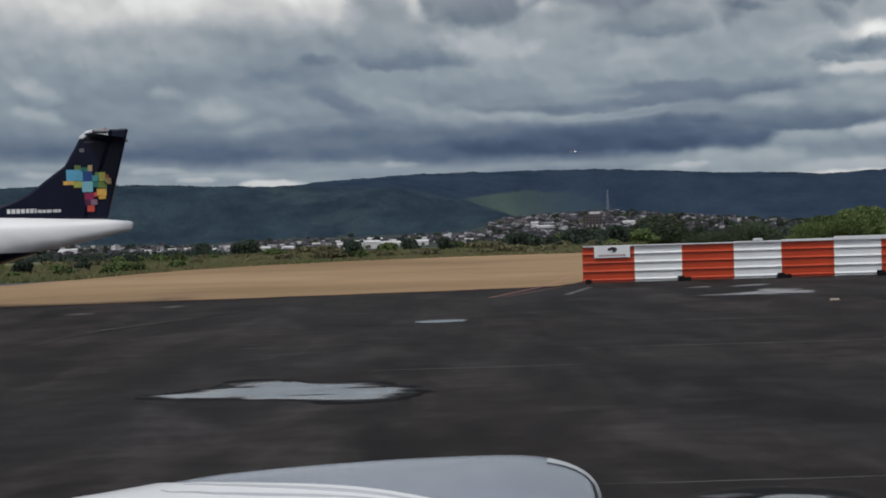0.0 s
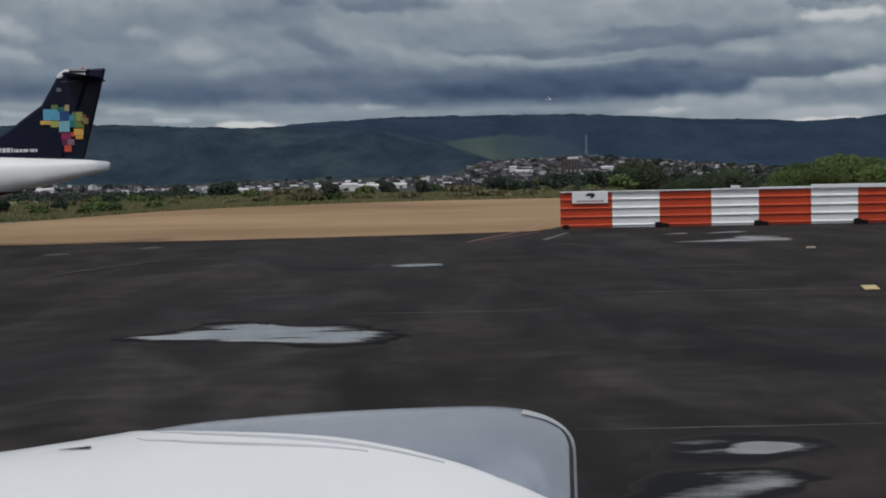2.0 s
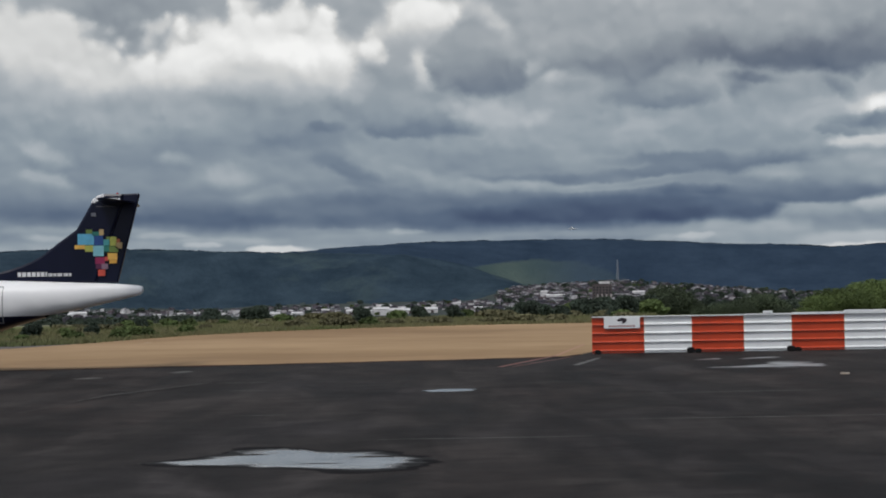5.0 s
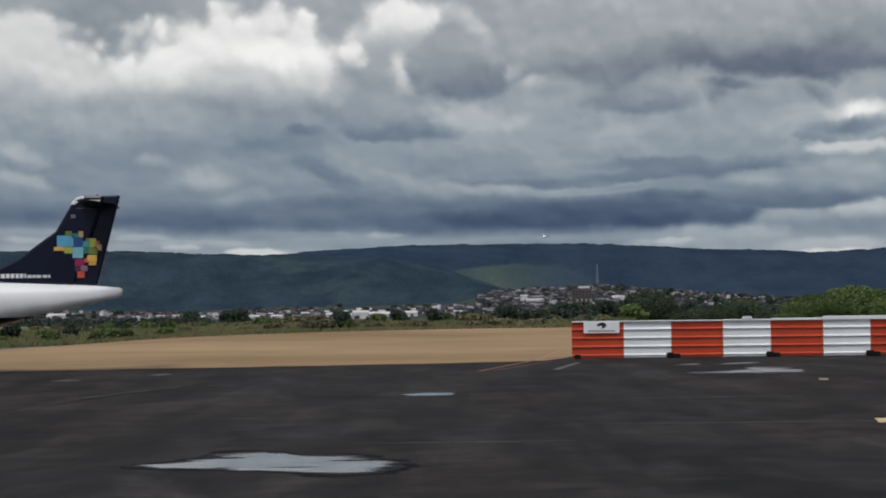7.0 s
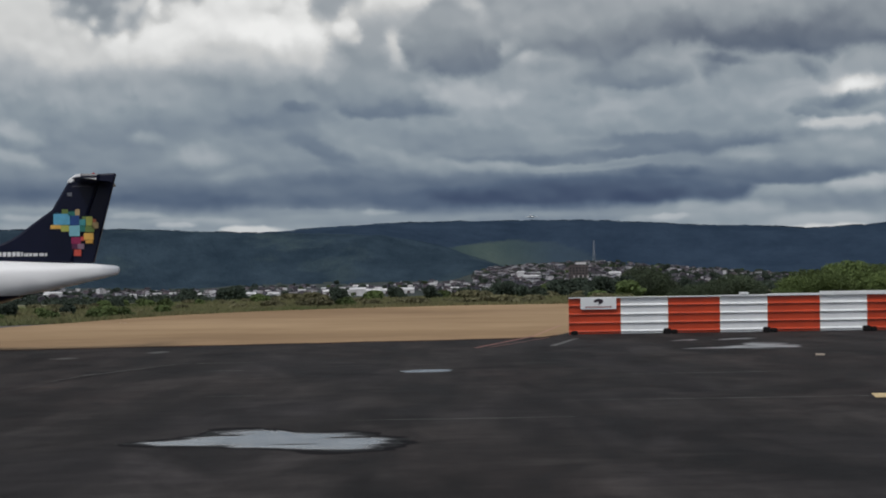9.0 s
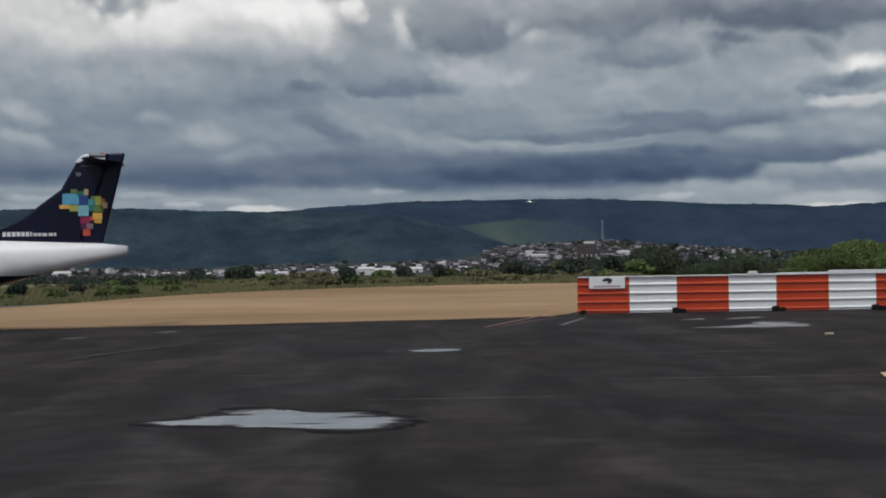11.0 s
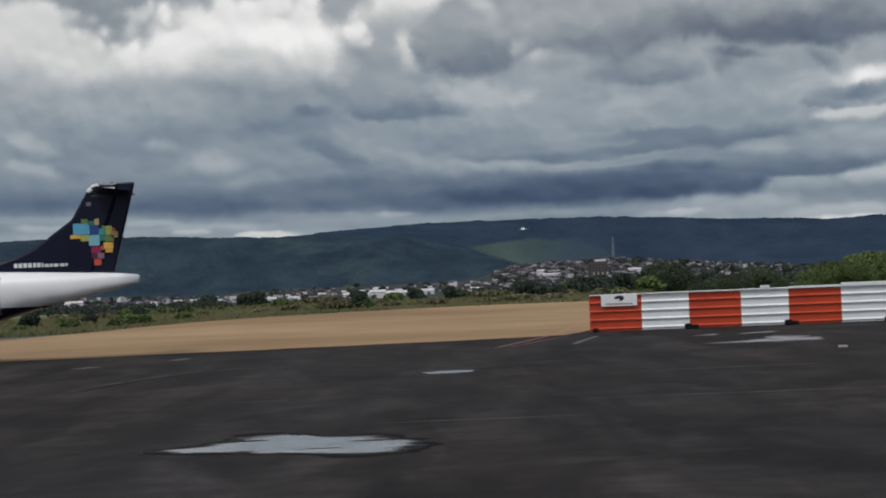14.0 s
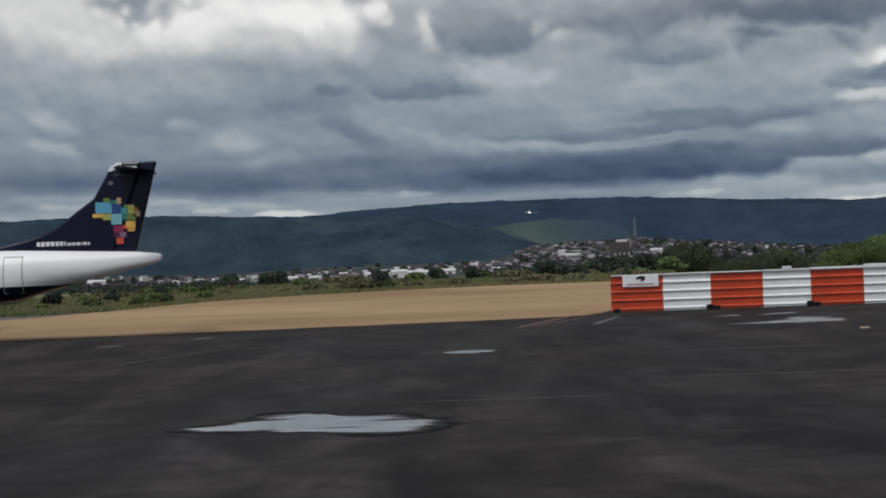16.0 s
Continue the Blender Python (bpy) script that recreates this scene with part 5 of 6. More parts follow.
# ---- airliner on approach ----


def build_approach_plane():
    p = thing("landing_airliner")
    body = [[(r * math.sin(t), y, r * math.cos(t)) for t in np.linspace(0, 2 * math.pi, 16, False)] for y, r in ((-14, 0.3), (-13, 1.0), (-11, 1.6), (6, 1.6), (11, 0.9), (14, 0.3))]
    part("fuselage", loft(body), WHITE_HULL, p, smooth=True)
    for side in (-1, 1):
        part("wing", loft([[(side * 1.0, -3, -0.5), (side * 1.0, 1.5, -0.6), (side * 1.0, 1.5, -1.0), (side * 1.0, -3, -1.0)], [(side * 13.5, 4.6, 0.3), (side * 13.5, 6.2, 0.3), (side * 13.5, 6.2, 0.1), (side * 13.5, 4.6, 0.1)]]), WHITE_HULL, p)
        part("engine", loft([[(side * 4.6 + r * math.sin(t), y, -1.9 + r * math.cos(t)) for t in np.linspace(0, 2 * math.pi, 14, False)] for y, r in ((-4.5, 0.8), (-3.6, 0.9), (-0.8, 0.6))]), GREY_METAL, p)
        part("tailplane", loft([[(side * 0.5, 10.5, 0.6), (side * 0.5, 13, 0.6), (side * 0.5, 13, 0.4), (side * 0.5, 10.5, 0.4)], [(side * 5, 12.3, 1.0), (side * 5, 13.4, 1.0), (side * 5, 13.4, 0.9), (side * 5, 12.3, 0.9)]]), WHITE_HULL, p)
        part("landing_light", loft([[(side * 1.3 + r * math.sin(t), y, -0.9 + r * math.cos(t)) for t in np.linspace(0, 2 * math.pi, 10, False)] for y, r in ((-3.15, 0.8), (-3.0, 0.9))]), glow("landing_light_glow", (1.0, 0.98, 0.94), 4.0), p, "bright landing light")
    part("fin", loft([[(-0.15, 9.5, 1.3), (0.15, 9.5, 1.3), (0.15, 13, 1.3), (-0.15, 13, 1.3)], [(-0.08, 12.2, 6), (0.08, 12.2, 6), (0.08, 13.8, 6), (-0.08, 13.8, 6)]]), NAVY, p)
    part("landing_gear", join(tube((-2.6, 0, -1.0), (-2.6, 0, -3.4), 0.2), tube((2.6, 0, -1.0), (2.6, 0, -3.4), 0.2), tube((0, -11, -1.2), (0, -11, -3.2), 0.18)), TYRE, p)
    for c in p.children:
        c.data.transform(Matrix.Scale(0.95, 4))
    return tagged(p, "white airliner with landing lights on approach", "airplane")


landing_airliner = build_approach_plane()


# ---- a fly that darts past the window ----
FLY_DARK = surface("dark_fly_body", (0.012, 0.012, 0.014), (0.006, 0.006, 0.007), 200, 900, 0.5)
FLY_WING = surface("smoky_fly_wing", (0.05, 0.05, 0.055), (0.03, 0.03, 0.033), 200, 900, 0.4)


def build_fly():
    f = thing("fly")
    ring = lambda x, r, z=0.0: [(x, r * math.sin(t), z + r * math.cos(t)) for t in np.linspace(0, 2 * math.pi, 10, False)]
    part("body", loft([ring(-0.0026, 0.0003), ring(-0.0018, 0.0010), ring(-0.0004, 0.0012), ring(0.0008, 0.0011), ring(0.0015, 0.0006)]), FLY_DARK, f, smooth=True)
    part("head", loft([ring(0.0014, 0.0004), ring(0.0018, 0.0008), ring(0.0023, 0.0007), ring(0.0026, 0.0002)]), FLY_DARK, f, smooth=True)
    for side in (-1, 1):
        w = bmesh.new()
        w.faces.new([w.verts.new(q) for q in ((0.0008, side * 0.0006, 0.0008), (-0.0006, side * 0.0024, 0.0022), (-0.0022, side * 0.0026, 0.0021), (-0.0020, side * 0.0010, 0.0012))])
        bmesh.ops.solidify(w, geom=w.faces[:], thickness=0.0001)
        part("wing", w, FLY_WING, f, "thin smoky wing")
    return tagged(f, "small dark fly darting past the window in flight", "insect")


fly = build_fly()

# ---- vegetation ----


def leaf_material(name, light, dark, scale=0.7, dry=None):
    m, t, b = node_tree(name)
    co = t.nodes.new("ShaderNodeTexCoord").outputs["Object"]
    geo = t.nodes.new("ShaderNodeNewGeometry")
    info = t.nodes.new("ShaderNodeObjectInfo")
    base = ramp(t, noise_node(t, co, scale, 5), [(0.35, dark), (0.65, light)])
    if dry:
        base = mix(t, ramp(t, noise_node(t, co, 0.045, 4), [(0.38, (0, 0, 0)), (0.52, (1, 1, 1))]), base, dry)
    isl = ramp(t, geo.outputs["Random Per Island"], [(0.0, tuple(c * 0.8 for c in light)), (1.0, tuple(min(1, c * 1.12) for c in light))])
    base = mix(t, 0.5, base, isl)
    hsv = t.nodes.new("ShaderNodeHueSaturation")
    mr = t.nodes.new("ShaderNodeMapRange")
    mr.inputs["To Min"].default_value, mr.inputs["To Max"].default_value = 0.7, 1.25
    t.links.new(info.outputs["Random"], mr.inputs["Value"])
    t.links.new(mr.outputs["Result"], hsv.inputs["Value"])
    t.links.new(base, hsv.inputs["Color"])
    t.links.new(hsv.outputs["Color"], b.inputs["Base Color"])
    b.inputs["Roughness"].default_value = 0.75
    b.inputs["Specular IOR Level"].default_value = 0.2
    return m


LEAF_BRIGHT = leaf_material("sunny_green_leaves", (0.104, 0.142, 0.050), (0.046, 0.070, 0.026))
LEAF_TREE = leaf_material("fresh_green_leaves", (0.122, 0.165, 0.054), (0.066, 0.096, 0.038))
LEAF_DARK = leaf_material("dark_green_leaves", (0.056, 0.076, 0.054), (0.030, 0.042, 0.036))
LEAF_DEEP = leaf_material("deep_green_leaves", (0.062, 0.082, 0.046), (0.032, 0.044, 0.028))
LEAF_DRY = leaf_material("olive_scrub_leaves", (0.168, 0.156, 0.088), (0.082, 0.084, 0.046))
BARK = surface("rough_bark", (0.12, 0.09, 0.065), (0.06, 0.045, 0.035), 2, 12, 0.95, bump=0.02)


def clumps(rnd, lobes, count, size):
    """Many small leaf sprays scattered through the shell of several lobes."""
    verts, faces = [], []
    for _ in range(count):
        cx, cy, cz, rx, ry, rz = rnd.choice(lobes)
        while True:
            d = Vector((rnd.uniform(-1, 1), rnd.uniform(-1, 1), rnd.uniform(-1, 1)))
            if 0.1 < d.length <= 1:
                break
        d = d.normalized() * rnd.uniform(0.55, 1.08)
        c = Vector((cx + d.x * rx, cy + d.y * ry, cz + d.z * rz))
        q = Euler((rnd.uniform(0, 6.3), rnd.uniform(0, 6.3), rnd.uniform(0, 6.3))).to_matrix()
        s = size * rnd.uniform(0.6, 1.4)
        k = len(verts)
        for p in ((-1, -0.5, 0), (0.1, -0.8, 0.25), (1, 0.1, 0), (0.2, 0.8, 0.3), (-0.8, 0.5, 0.1)):
            verts.append(c + q @ (Vector(p) * s))
        faces.append((k, k + 1, k + 2, k + 3, k + 4))
    return verts, faces


def leaf_part(name, verts, faces, material, parent):
    me = bpy.data.meshes.new(name)
    me.from_pydata([tuple(v) for v in verts], [], faces)
    me.materials.append(material)
    ob = new(name, me)
    ob.parent = parent
    return ob


def make_tree(seed, height, width, material, label, count=900, size=0.22, name="tree"):
    rnd = random.Random(seed)
    tr = thing(name)
    h = height * 0.42
    lean = rnd.uniform(-0.1, 0.1) * height
    trunk = [tube((0, 0, -0.5), (lean * 0.4, 0, h), 0.035 * height, 0.022 * height)]
    lobes = []
    for k in range(7):
        a = 2 * math.pi * k / 7 + rnd.uniform(-0.4, 0.4)
        d = width * 0.5 * rnd.uniform(0.25, 0.62)
        top = height * rnd.uniform(0.58, 0.8)
        p = Vector((lean * 0.5 + d * math.cos(a), d * math.sin(a), top))
        trunk.append(tube((lean * 0.4, 0, h * 0.9), p, 0.016 * height, 0.005 * height, 6))
        r = width * rnd.uniform(0.2, 0.3)
        lobes.append((p.x, p.y, p.z, r, r, min(height - p.z, r * rnd.uniform(0.7, 0.95))))
    lobes.append((lean * 0.5, 0, height * 0.72, width * 0.33, width * 0.33, height * 0.27))
    lobes.append((lean * 0.5, 0, height * 0.5, width * 0.36, width * 0.36, height * 0.2))
    part("trunk", join(*trunk), BARK, tr)
    leaf_part("crown", *clumps(rnd, lobes, count, size * width / 5), material, tr)
    return tagged(tr, label, "tree")


def make_shrub(seed, height, width, material, label, count=1500, size=0.046):
    rnd = random.Random(seed)
    s = thing("shrub")
    stems, lobes = [], []
    for k in range(5):
        a = rnd.uniform(0, 6.3)
        d = width * rnd.uniform(0.05, 0.36)
        p = Vector((d * math.cos(a), d * math.sin(a), height * rnd.uniform(0.4, 0.75)))
        stems.append(tube((0, 0, -0.2), p, 0.03, 0.012, 5))
        r = width * rnd.uniform(0.18, 0.28)
        lobes.append((p.x, p.y, p.z, r, r, min(height - p.z, height * 0.35)))
    lobes.append((0, 0, height * 0.3, width * 0.4, width * 0.4, height * 0.3))
    part("stems", join(*stems), BARK, s)
    leaf_part("foliage", *clumps(rnd, lobes, count, size * width), material, s)
    return tagged(s, label, "shrub")


def place(template, used, x, y, scale, turn, sink=0.0, group=""):
    m = Matrix.Translation((x, y, land(x, y) - sink)) @ pose(0, 0, 0, 0, 0, turn) @ Matrix.Diagonal((scale, scale, scale, 1))
    if template not in used:
        used.add(template)
        template.matrix_basis = m
        ob = template
    else:
        ob = copy_thing(template, m)
        ob.matrix_basis = m
    if group:
        tagged(ob, group=group)
    return ob


def polar(az, r):
    return r * math.sin(radians(az)), r * math.cos(radians(az))


def past_dirt(az):
    """Distance at which the dirt ends in that direction."""
    r = 100.0
    while r < 160 and r * math.cos(radians(az)) < dirt_edge(r * math.sin(radians(az))):
        r += 0.5
    return r


def build_vegetation():
    rnd = random.Random(11)
    used = set()
    big = [make_tree(21, 9.5, 12, LEAF_TREE, "broad green leafy tree behind the striped fence", 15000, 0.068),
           make_tree(22, 7.0, 9, LEAF_TREE, "rounded green tree behind the striped fence", 11000, 0.068),
           make_tree(23, 6.5, 7, LEAF_DEEP, "dark green tree beyond the fence", 9000, 0.075)]
    for k, az, r, s in ((0, 14.15, 285, 0.90), (0, 14.95, 290, 0.84), (1, 13.15, 280, 1.02), (1, 12.55, 276, 0.84), (1, 13.65, 250, 0.80), (1, 15.7, 270, 0.95), (1, 16.8, 280, 1.0), (1, 12.1, 262, 0.55),
                        (2, 7.50, 268, 1.26), (2, 7.95, 275, 1.08), (2, 7.02, 264, 0.98), (2, 6.75, 262, 0.62), (2, 10.35, 268, 1.02), (2, 10.85, 264, 0.95), (2, 9.95, 258, 0.82), (2, 9.1, 255, 0.72), (2, 8.6, 255, 0.66), (2, 9.5, 250, 0.68), (2, 11.4, 252, 0.58)):
        place(big[k], used, *polar(az, r), s, rnd.uniform(0, 360), 0.2, "trees beyond the apron")
    shrubs = [make_shrub(31, 1.05, 2.6, LEAF_BRIGHT, "green leafy shrub at the edge of the dirt"),
              make_shrub(32, 0.8, 2.8, LEAF_DRY, "olive dry shrub at the edge of the dirt"),
              make_shrub(33, 1.3, 2.2, LEAF_DARK, "dark green shrub at the edge of the dirt"),
              make_shrub(34, 0.5, 2.2, LEAF_DRY, "low tangled scrub beside the bare dirt")]
    for _ in range(85):
        az = rnd.uniform(-17.5, 6.2)
        near = past_dirt(az) + max(0, -20 - az * 1.6)
        r = near + 3 + rnd.random() ** 1.4 * (45 if az < -4 else 26)
        k = rnd.choices((0, 1, 2, 3), (6, 2, 2, 3) if az < -8 else (1, 4, 1, 7))[0]
        place(shrubs[k], used, *polar(az, r), rnd.uniform(0.55, 1.0) * (1.0 if az > -6 else 0.85), rnd.uniform(0, 360), 0.05, "shrubs along the dirt")
    # taller bushes that stand out of the line
    for az, r, s, k in ((-6.7, 172, 1.25, 2), (-7.1, 174, 1.1, 2), (-2.0, 165, 0.9, 0), (0.1, 165, 1.0, 2), (0.4, 168, 0.8, 0), (4.0, 168, 1.25, 0), (4.4, 166, 1.3, 2), (3.3, 166, 1.0, 2), (-4.0, 170, 1.0, 1), (-10.6, 150, 0.7, 0), (-11.1, 152, 0.65, 0), (-9.8, 154, 0.7, 0), (-12.4, 150, 0.6, 2), (-13.4, 150, 0.6, 1), (5.4, 168, 1.2, 2), (-5.0, 168, 0.9, 1), (1.9, 168, 0.9, 1),
                       (4.8, 172, 1.4, 2), (5.1, 176, 1.5, 2), (5.8, 174, 1.5, 2), (6.1, 178, 1.6, 2), (6.5, 180, 1.6, 2), (6.9, 176, 1.5, 0), (2.6, 168, 1.1, 2), (2.2, 172, 1.2, 2), (1.2, 168, 1.0, 1), (-1.1, 168, 1.0, 2), (-3.1, 168, 1.0, 2), (-8.3, 166, 1.1, 2)):
        place(shrubs[k], used, *polar(az, r), s, rnd.uniform(0, 360), 0.05, "shrubs along the dirt")
    # trees among the houses
    town = [make_tree(41, 6.5, 8, LEAF_DARK, "dark green tree among the town houses", 420, 0.34),
            make_tree(42, 5, 8, LEAF_DARK, "dense dark tree between town roofs", 420, 0.34),
            make_tree(43, 4.5, 6, LEAF_BRIGHT, "light green tree among the town houses", 360, 0.34)]
    def spot():
        az = rnd.uniform(-17, 17.5) if rnd.random() < 0.33 else rnd.uniform(1.5, 17.5)
        if 4.4 < az < 5.9:
            return polar(az, rnd.uniform(1640, 2740))
        return polar(az, rnd.uniform(1420, 2740))

    for _ in range(250):
        place(town[rnd.choices((0, 1, 2), (4, 4, 2))[0]], used, *spot(), rnd.uniform(0.7, 1.4), rnd.uniform(0, 360), 0.3, "town trees")
    verts, faces = [], []
    for k in range(760):
        x, y = spot() if k < 460 else polar(rnd.choice((rnd.uniform(-17.5, -5.5), rnd.uniform(1.0, 15.0))), rnd.uniform(1180, 1560))
        z, w, h = land(x, y), rnd.uniform(2.5, 6.5), rnd.uniform(3, 6.5)
        vs, fs = clumps(rnd, [(x, y, z + h * 0.5, w, w, h * 0.5), (x + w * 0.7, y, z + h * 0.35, w * 0.7, w * 0.7, h * 0.4)], 120, 0.8)
        k = len(verts)
        verts += vs
        faces += [tuple(i + k for i in f) for f in fs]
    me = bpy.data.meshes.new("town_woods")
    me.from_pydata([tuple(q) for q in verts], [], faces)
    me.materials.append(LEAF_DARK)
    tagged(new("town_woods", me), "dark green thickets between the town houses", "woods", kind="stuff")
    # woods on the skyline of the ridges
    verts, faces = [], []
    for k in range(520):
        az = rnd.uniform(-17.5, 17.5)
        r = 4450 if az > -4.5 else 3500
        x, y = polar(az, r - rnd.uniform(0, 25))
        w, h = rnd.uniform(6, 20), rnd.uniform(1.2, 3.4)
        vs, fs = clumps(rnd, [(x, y, land(x, y) - h * 0.35, w, w, h)], 50, 1.6)
        n = len(verts)
        verts += vs
        faces += [tuple(i + n for i in f) for f in fs]
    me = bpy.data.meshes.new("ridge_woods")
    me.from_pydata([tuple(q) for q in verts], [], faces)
    # leaf colour carries the blue distance haze of the ridges
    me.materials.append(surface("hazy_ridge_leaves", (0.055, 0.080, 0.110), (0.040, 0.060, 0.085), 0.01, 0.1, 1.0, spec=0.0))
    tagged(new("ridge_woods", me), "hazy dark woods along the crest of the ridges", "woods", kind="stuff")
    # rough grass
    verts, faces = [], []
    for _ in range(42000):
        az = rnd.uniform(-18, 7)
        near = past_dirt(az) + max(0, -20 - az * 1.6)
        r = near - 0.6 + rnd.random() ** 1.5 * 42
        x, y = polar(az, r)
        z, h, w, a = land(x, y), rnd.uniform(0.08, 0.34), rnd.uniform(0.05, 0.16), rnd.uniform(0, 6.3)
        k = len(verts)
        verts += [Vector((x - w * math.cos(a), y - w * math.sin(a), z)), Vector((x + w * math.cos(a), y + w * math.sin(a), z)), Vector((x + 0.6 * w * math.sin(a), y, z + h))]
        faces.append((k, k + 1, k + 2))
    me = bpy.data.meshes.new("rough_grass")
    me.from_pydata([tuple(v) for v in verts], [], faces)
    me.materials.append(leaf_material("rough_grass_blades", (0.132, 0.158, 0.066), (0.064, 0.080, 0.036), 0.2, (0.215, 0.178, 0.102)))
    tagged(new("rough_grass", me), "rough green and straw grass beyond the dirt", "grass", kind="stuff")


build_vegetation()

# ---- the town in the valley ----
# wall and roof colours, with the valley's mauve haze mixed in
HAZED_WALL_TONES = [(0.54, 0.53, 0.57), (0.17, 0.165, 0.20), (0.115, 0.095, 0.115), (0.48, 0.455, 0.48), (0.085, 0.083, 0.11), (0.14, 0.12, 0.145), (0.66, 0.66, 0.69), (0.078, 0.070, 0.088), (0.24, 0.21, 0.235), (0.58, 0.565, 0.59)]
HAZED_ROOF_TONES = [(0.085, 0.062, 0.072), (0.062, 0.056, 0.072), (0.105, 0.078, 0.085), (0.10, 0.098, 0.12), (0.052, 0.046, 0.058), (0.078, 0.073, 0.092), (0.24, 0.235, 0.255)]


def island_palette(name, colours):
    m, t, b = node_tree(name)
    geo = t.nodes.new("ShaderNodeNewGeometry")
    co = t.nodes.new("ShaderNodeTexCoord").outputs["Object"]
    r = t.nodes.new("ShaderNodeValToRGB")
    r.color_ramp.interpolation = "CONSTANT"
    while len(r.color_ramp.elements) < len(colours):
        r.color_ramp.elements.new(0.5)
    for i, (e, c) in enumerate(zip(r.color_ramp.elements, colours)):
        e.position, e.color = i / len(colours), (*c, 1)
    t.links.new(geo.outputs["Random Per Island"], r.inputs["Fac"])
    stain = ramp(t, noise_node(t, co, 0.3, 6), [(0.35, (0.62, 0.6, 0.57)), (0.6, (1, 1, 1))])
    t.links.new(mix(t, 1.0, r.outputs["Color"], stain, "MULTIPLY"), b.inputs["Base Color"])
    b.inputs["Roughness"].default_value = 0.85
    return m


WALLS = palette("town_wall_plaster", HAZED_WALL_TONES)
ROOFS = palette("town_roof_tiles", HAZED_ROOF_TONES)
WHITE_WALL = surface("whitewashed_wall", (0.70, 0.69, 0.69), (0.48, 0.47, 0.48), 0.3, 1.5, 0.8)
BROWN_WALL = surface("brown_block_wall", (0.105, 0.085, 0.085), (0.07, 0.058, 0.06), 0.2, 2, 0.85)


def make_house(seed, w, d, h, roof, label):
    rnd = random.Random(seed)
    o = thing("house")
    part("wall", boxes((-w / 2, w / 2, -d / 2, d / 2, -4.0, h)), WALLS, o)
    e = 0.5
    if roof == "gable":
        k = h + w * 0.17
        prof = [(-w / 2 - e, h - 0.12), (0, k), (w / 2 + e, h - 0.12), (w / 2 + e, h + 0.12), (0, k + 0.25), (-w / 2 - e, h + 0.12)]
        part("roof", prism(prof, -d / 2 - e, d / 2 + e), ROOFS, o)
        part("gable_wall", prism([(-w / 2, h), (w / 2, h), (0, k - 0.05)], -d / 2, d / 2), WALLS, o)
    elif roof == "hip":
        a = [(-w / 2 - e, -d / 2 - e, h), (w / 2 + e, -d / 2 - e, h), (w / 2 + e, d / 2 + e, h), (-w / 2 - e, d / 2 + e, h)]
        t = h + min(w, d) * 0.22
        b = [(-w * 0.22, 0, t), (w * 0.22, 0, t), (w * 0.22, 0.02, t), (-w * 0.22, 0.02, t)]
        part("roof", loft([a, b]), ROOFS, o)
    else:
        part("roof", boxes((-w / 2 - 0.2, w / 2 + 0.2, -d / 2 - 0.2, d / 2 + 0.2, h, h + 0.35)), ROOFS, o)
        part("water_tank", tube((w * 0.2, 0, h + 0.35), (w * 0.2, 0, h + 1.6), 0.7), WHITE_WALL, o)
    floors = max(1, int(h // 2.8))
    n = max(2, int(w // 3))
    for f in range(floors):
        for i in range(n):
            x = -w / 2 + w * (i + 0.5) / n
            z = 1.0 + 2.8 * f
            if f == 0 and i == n // 2:
                part("door", boxes((x - 0.5, x + 0.5, -d / 2 - 0.04, -d / 2 + 0.05, 0, 2.1)), BROWN_WALL, o)
            else:
                part("window", boxes((x - 0.65, x + 0.65, -d / 2 - 0.03, -d / 2 + 0.05, z, z + 1.15)), DARK_GLASS, o)
    return tagged(o, label, "house")


